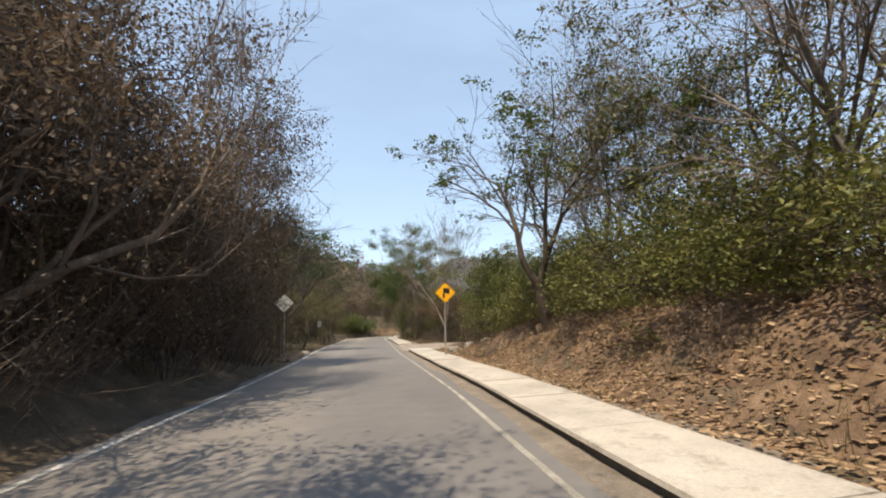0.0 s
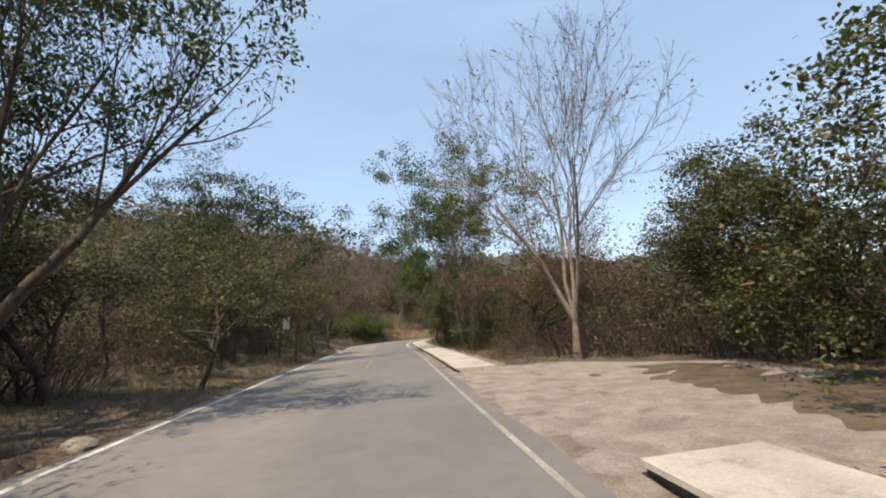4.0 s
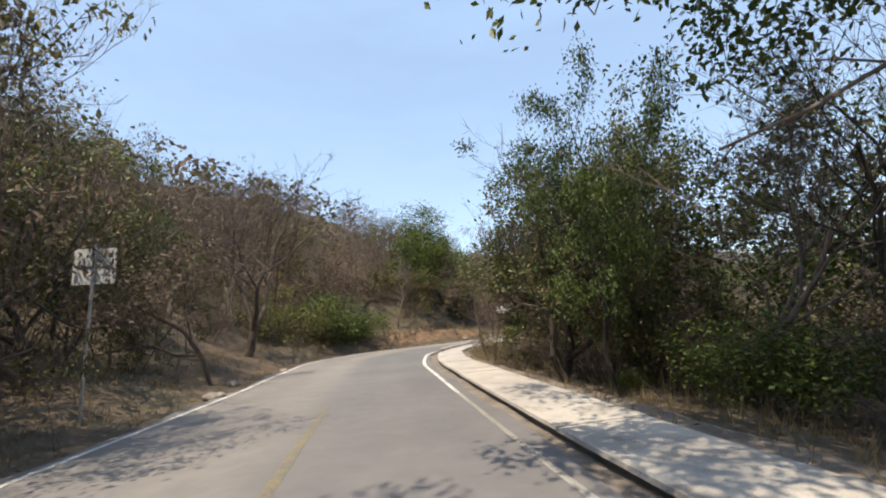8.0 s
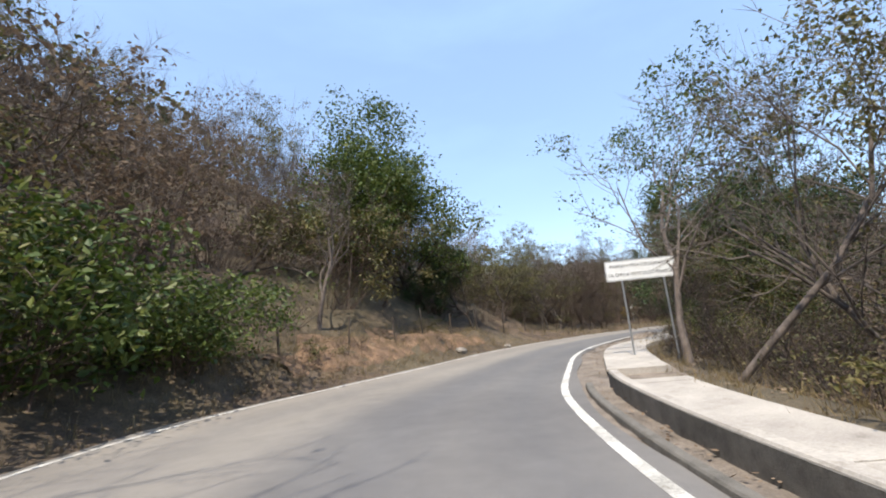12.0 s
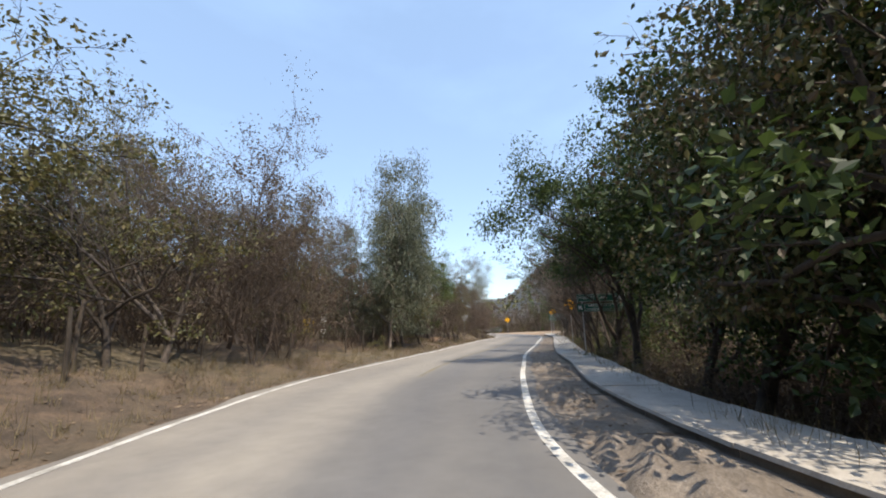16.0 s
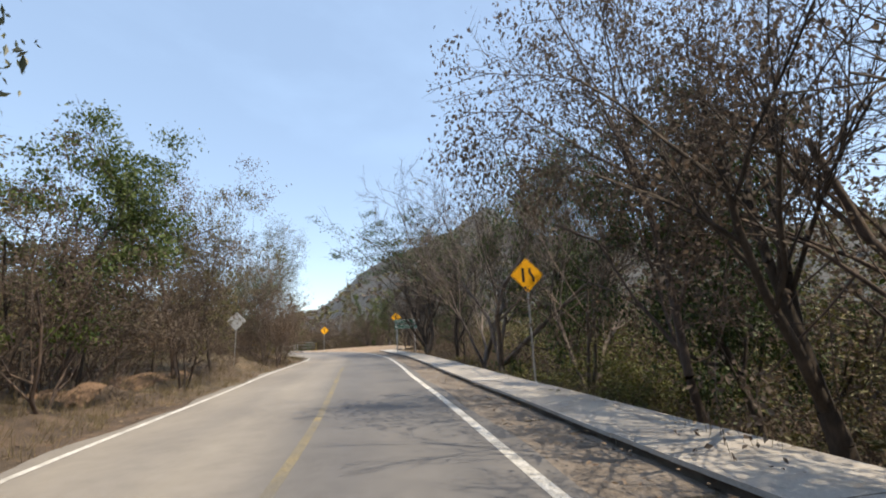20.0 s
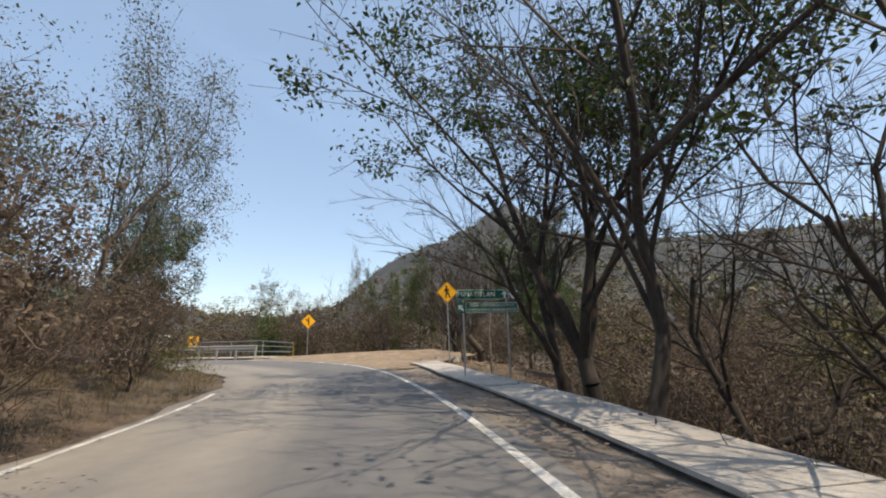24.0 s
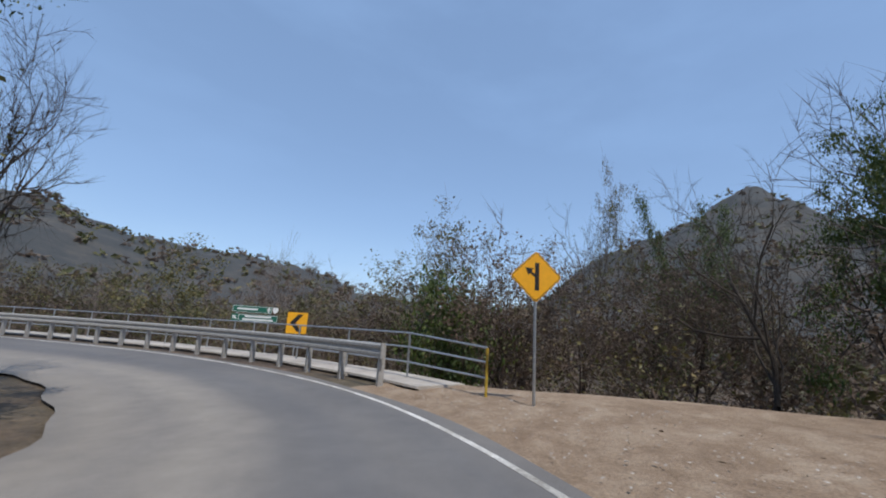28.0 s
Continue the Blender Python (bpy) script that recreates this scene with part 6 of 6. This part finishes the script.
# open concrete gutter in the bend: a raised wall along the sidewalk, a low lip to the road and a sloped end
def gutter(s0, s1):
    root = new("roadside_gutter")

    def beam(profile, a, b, n, name, mat, label=""):
        v, f, m = [], [], len(profile)
        for s in np.linspace(a, b, n):
            o = float(walk_in(s))
            v += [(*spot(s, o + d), z) for d, z in profile]
        for k in range(n - 1):
            f += [(m * k + c, m * k + (c + 1) % m, m * (k + 1) + (c + 1) % m, m * (k + 1) + c) for c in range(m)]
        f += [tuple(range(m - 1, -1, -1)), tuple(m * (n - 1) + c for c in range(m))]
        part(name, mesh_of(name, v, f, mat), mat, root, label)

    # the recess's shade is put into this face as a darker concrete colour
    beam([(-0.02, -0.1), (-0.02, 0.27), (0.03, 0.27), (0.03, -0.1)], s0 + 0.3, s1, 18, "stained_face", KERB, "inner face coloured dark with the channel's shade")
    beam([(0.031, -0.1), (0.0, 0.275), (0.02, 0.3), (0.17, 0.3), (0.2, 0.27), (0.2, 0.0)], s0 + 0.3, s1, 18, "wall", CONCRETE)
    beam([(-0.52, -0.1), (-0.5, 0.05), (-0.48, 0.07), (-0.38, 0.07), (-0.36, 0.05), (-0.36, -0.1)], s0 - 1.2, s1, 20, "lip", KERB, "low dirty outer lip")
    a, b = float(walk_in(s0)), float(walk_in(s0 + 0.3))
    v = []
    for s, o in ((s0, a), (s0 + 0.3, b)):
        v += [(*spot(s, o - 0.37), -0.1), (*spot(s, o - 0.37), 0.06), (*spot(s, o + 0.2), 0.3), (*spot(s, o + 0.2), -0.1)]
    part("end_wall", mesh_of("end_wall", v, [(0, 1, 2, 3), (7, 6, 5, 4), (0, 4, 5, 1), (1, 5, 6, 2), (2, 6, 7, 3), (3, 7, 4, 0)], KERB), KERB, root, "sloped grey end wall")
    return tagged(root, "open concrete gutter with a raised wall beside the sidewalk", "gutter")


gutter(78.6, 87.4)


# heap of soil and cut branches on the shoulder
def soil_heap(s, off, long, wide, high, seed):
    x0, y0 = spot(s, off)
    r = np.random.default_rng(seed)
    a = np.linspace(-1, 1, 25)
    X, Y = np.meshgrid(a, a, indexing="ij")
    Z = high * np.clip(1 - X**2 - Y**2, 0, 1) ** 0.8 * (1 + 0.35 * waves(X * 3, Y * 3, 1.5, seed)) + r.normal(0, 0.018, X.shape) - 0.06
    k = np.arange(625).reshape(25, 25)
    f = np.stack([k[:-1, :-1], k[1:, :-1], k[1:, 1:], k[:-1, 1:]], -1).reshape(-1, 4)
    ob = new("soil_mound", quads_mesh("soil_mound", np.stack([X.ravel() * long, Y.ravel() * wide, Z.ravel()], 1), f, SHOULDER, True))
    t = TAN[int((s - STATION[0]) / STEP)]
    ob.matrix_basis = Matrix.Translation((x0, y0, 0)) @ Matrix.Rotation(math.atan2(t[1], t[0]), 4, "Z")
    return tagged(ob, "low heap of brown soil and leaves on the shoulder", "soil mound")


soil_heap(107.6, float(right_at(107.6)) + 0.95, 1.7, 0.7, 0.26, 3)
soil_heap(112.5, float(right_at(112.5)) + 0.8, 1.2, 0.55, 0.2, 5)
soil_heap(119.0, float(right_at(119.0)) + 1.0, 1.5, 0.6, 0.15, 6)


# fallen branches where the sidewalk ends
def fallen_branch(x, y, long, turn, seed):
    r = random.Random(seed)
    bm = bmesh.new()
    p, a = Vector((0, 0, 0.04)), 0.0
    knots = []
    for k in range(5):
        a += r.uniform(-0.35, 0.35)
        q = p + Vector((math.cos(a), math.sin(a), r.uniform(-0.05, 0.12))) * long / 5
        q.z = max(0.03, q.z)
        rod(bm, p, q, 0.035 - 0.005 * k, 0.03 - 0.005 * k, 7)
        knots.append(q)
        p = q
    for q in knots[1:4]:
        rod(bm, q, q + Vector((r.uniform(-0.1, 0.35), r.uniform(-0.4, 0.4), r.uniform(0.0, 0.2))), 0.014, 0.005, 5)
    ob = new("fallen_branch", from_bm("fallen_branch", bm, BARK_BROWN))
    ob.matrix_basis = pose(x, y, float(ground_z(x, y)) + 0.03, 0, 0, turn)
    return tagged(ob, "dry brown fallen branch lying among dead leaves", "branch", "fallen branches by the apron")


for n, (x, y, long, turn) in enumerate([(76.9, 91.4, 2.2, 15), (78.6, 91.9, 1.8, -20), (79.9, 92.6, 1.5, 40), (74.2, 90.6, 2.0, 5), (81.2, 92.6, 1.3, 70), (78.0, 90.6, 2.4, 160)]):
    fallen_branch(x, y, long, turn, 40 + n)


# ---------------------------------------------------------------- litter and grass
def scatter(side, s0, s1, d0, d1, count, seed, skew=1.0):
    r = np.random.default_rng(seed)
    s = r.uniform(s0, s1, count)
    d = d0 + (d1 - d0) * r.uniform(0, 1, count) ** skew
    off = np.where(side < 0, left_at(s) - d, right_at(s) + d)
    i = np.clip(((s - STATION[0]) / STEP).astype(int), 0, len(LINE) - 1)
    p = LINE[i] + (s - STATION[i])[:, None] * TAN[i] + off[:, None] * NORMAL[i]
    return r, p


def litter(name, side, s0, s1, d0, d1, count, size, seed, mat, label, lift=0.03, skew=1.0):
    r, p = scatter(side, s0, s1, d0, d1, count, seed, skew)
    z = np.maximum(ground_z(p[:, 0], p[:, 1]), -0.03 if side > 0 and d1 < 2.7 else -9) + lift
    v, f = leaf_quads(r, np.column_stack([p, z]), np.full(count, size), 1.7, -0.05)
    flat = v.reshape(-1, 4, 3)
    flat[:, :, 2] = flat[:, :1, 2] + (flat[:, :, 2] - flat[:, :1, 2]) * 0.35
    tagged(new(name, quads_mesh(name, flat.reshape(-1, 3), f, mat)), label, "leaf litter", kind="stuff")


def grass(name, side, s0, s1, d0, d1, count, high, seed, skew=1.0):
    r, p = scatter(side, s0, s1, d0, d1, count // 7, seed, skew)
    p = np.repeat(p, 7, 0) + r.normal(0, 0.07, (len(p) * 7, 2))
    z = ground_z(p[:, 0], p[:, 1]) - 0.03
    w = r.normal(0, 0.35, (len(p), 3)) + [0, 0, 1]
    base = np.column_stack([p, z])
    tip = base + w * (high * r.uniform(0.4, 1.3, len(p)))[:, None]
    v, f = spike_mesh(np.column_stack([base, tip, np.full(len(p), 0.006)]))
    tagged(new(name, quads_mesh(name, v, f, GRASS)), "tufts of dry straw-coloured grass on the verge", "grass", kind="stuff")


litter("leaf_litter", 1, -18, 28, 2.25, 8.5, 42000, 0.115, 1, PALE_LITTER, "pale and rust dead leaves covering the bank", 0.1)
litter("leaf_litter", 1, -18, 28, 2.4, 8.0, 3000, 0.17, 15, PALE_LITTER, "large curled dead leaves on the bank", 0.12)
litter("leaf_litter", -1, -18, 60, 0.5, 6.0, 7000, 0.1, 2, LITTER, "brown dead leaves on the verge")
litter("leaf_litter", -1, 60, 180, 0.5, 6.0, 9000, 0.1, 3, LITTER, "brown dead leaves on the verge")
litter("leaf_litter", 1, 40, 180, 2.2, 7.0, 9000, 0.11, 4, LITTER, "brown dead leaves under the trees")
litter("leaf_litter", 1, 66, 165, 0.3, 1.4, 2600, 0.08, 5, LITTER, "dead leaves gathered on the shoulder", 0.06, 0.7)
litter("leaf_litter", -1, 88, 105, 1.0, 5.0, 2600, 0.12, 14, LITTER, "brown dead leaves on the cut bank", 0.14)
litter("leaf_litter", 1, 160, 175, 3.6, 9.5, 5000, 0.12, 16, PALE_LITTER, "rust dead leaves heaped beside the apron", 0.05)
litter("gravel", 1, 166, 181, 0.5, 8.0, 3200, 0.055, 6, CONCRETE, "loose pale stones on the dirt apron", 0.09)
grass("dry_grass", -1, 20, 66, 0.6, 5.0, 7000, 0.3, 7)
grass("dry_grass", -1, 66, 112, 0.5, 4.5, 9000, 0.3, 8)
grass("dry_grass", -1, 88, 104, 1.2, 5.0, 4200, 0.42, 13)
grass("dry_grass", -1, 112, 178, 0.5, 4.0, 11000, 0.32, 9)
grass("dry_grass", 1, 40, 110, 2.2, 5.0, 7000, 0.35, 10)
grass("dry_grass", 1, 98, 164, 2.4, 5.0, 5000, 0.4, 11)
grass("dry_grass", 1, -18, 28, 2.6, 8.0, 9000, 0.38, 12)


# thin wooden pole with a yellow sleeve in the bushes, and the wire that it carries
def wire_pole(x, y, high, sleeve):
    root = new("wire_pole")
    root.matrix_basis = pose(x, y, float(ground_z(x, y)))
    bm = bmesh.new()
    rod(bm, (0, 0, -0.4), (0.25, 0.1, high * 0.5), 0.09, 0.08, 10)
    rod(bm, (0.25, 0.1, high * 0.5), (0.55, 0.2, high), 0.08, 0.065, 10)
    part("post", bm, POST_WOOD, root)
    bm = bmesh.new()
    rod(bm, (0.36, 0.13, sleeve - 0.35), (0.4, 0.15, sleeve + 0.35), 0.12, 0.12, 12)
    part("sleeve", bm, RAIL_YELLOW, root, "yellow painted sleeve")
    return tagged(root, "thin leaning wooden pole with a yellow sleeve", "pole")


top_z = 10.2 - float(ground_z(-14.6, 72.1))
wire_pole(-14.6, 72.1, top_z, top_z - 2.8)
bm = bmesh.new()
span = [Vector((-14.05 - 1.2 * k, 72.3 - 5.0 * k, 10.1 + 0.25 * k * (k - 6) * 0.12)) for k in range(9)]
for a, c in zip(span, span[1:]):
    rod(bm, a, c, 0.012, 0.012, 5)
tagged(new("overhead_wire", from_bm("overhead_wire", bm, SIGN_BLACK)), "thin black overhead wire slung from the pole", "wire")
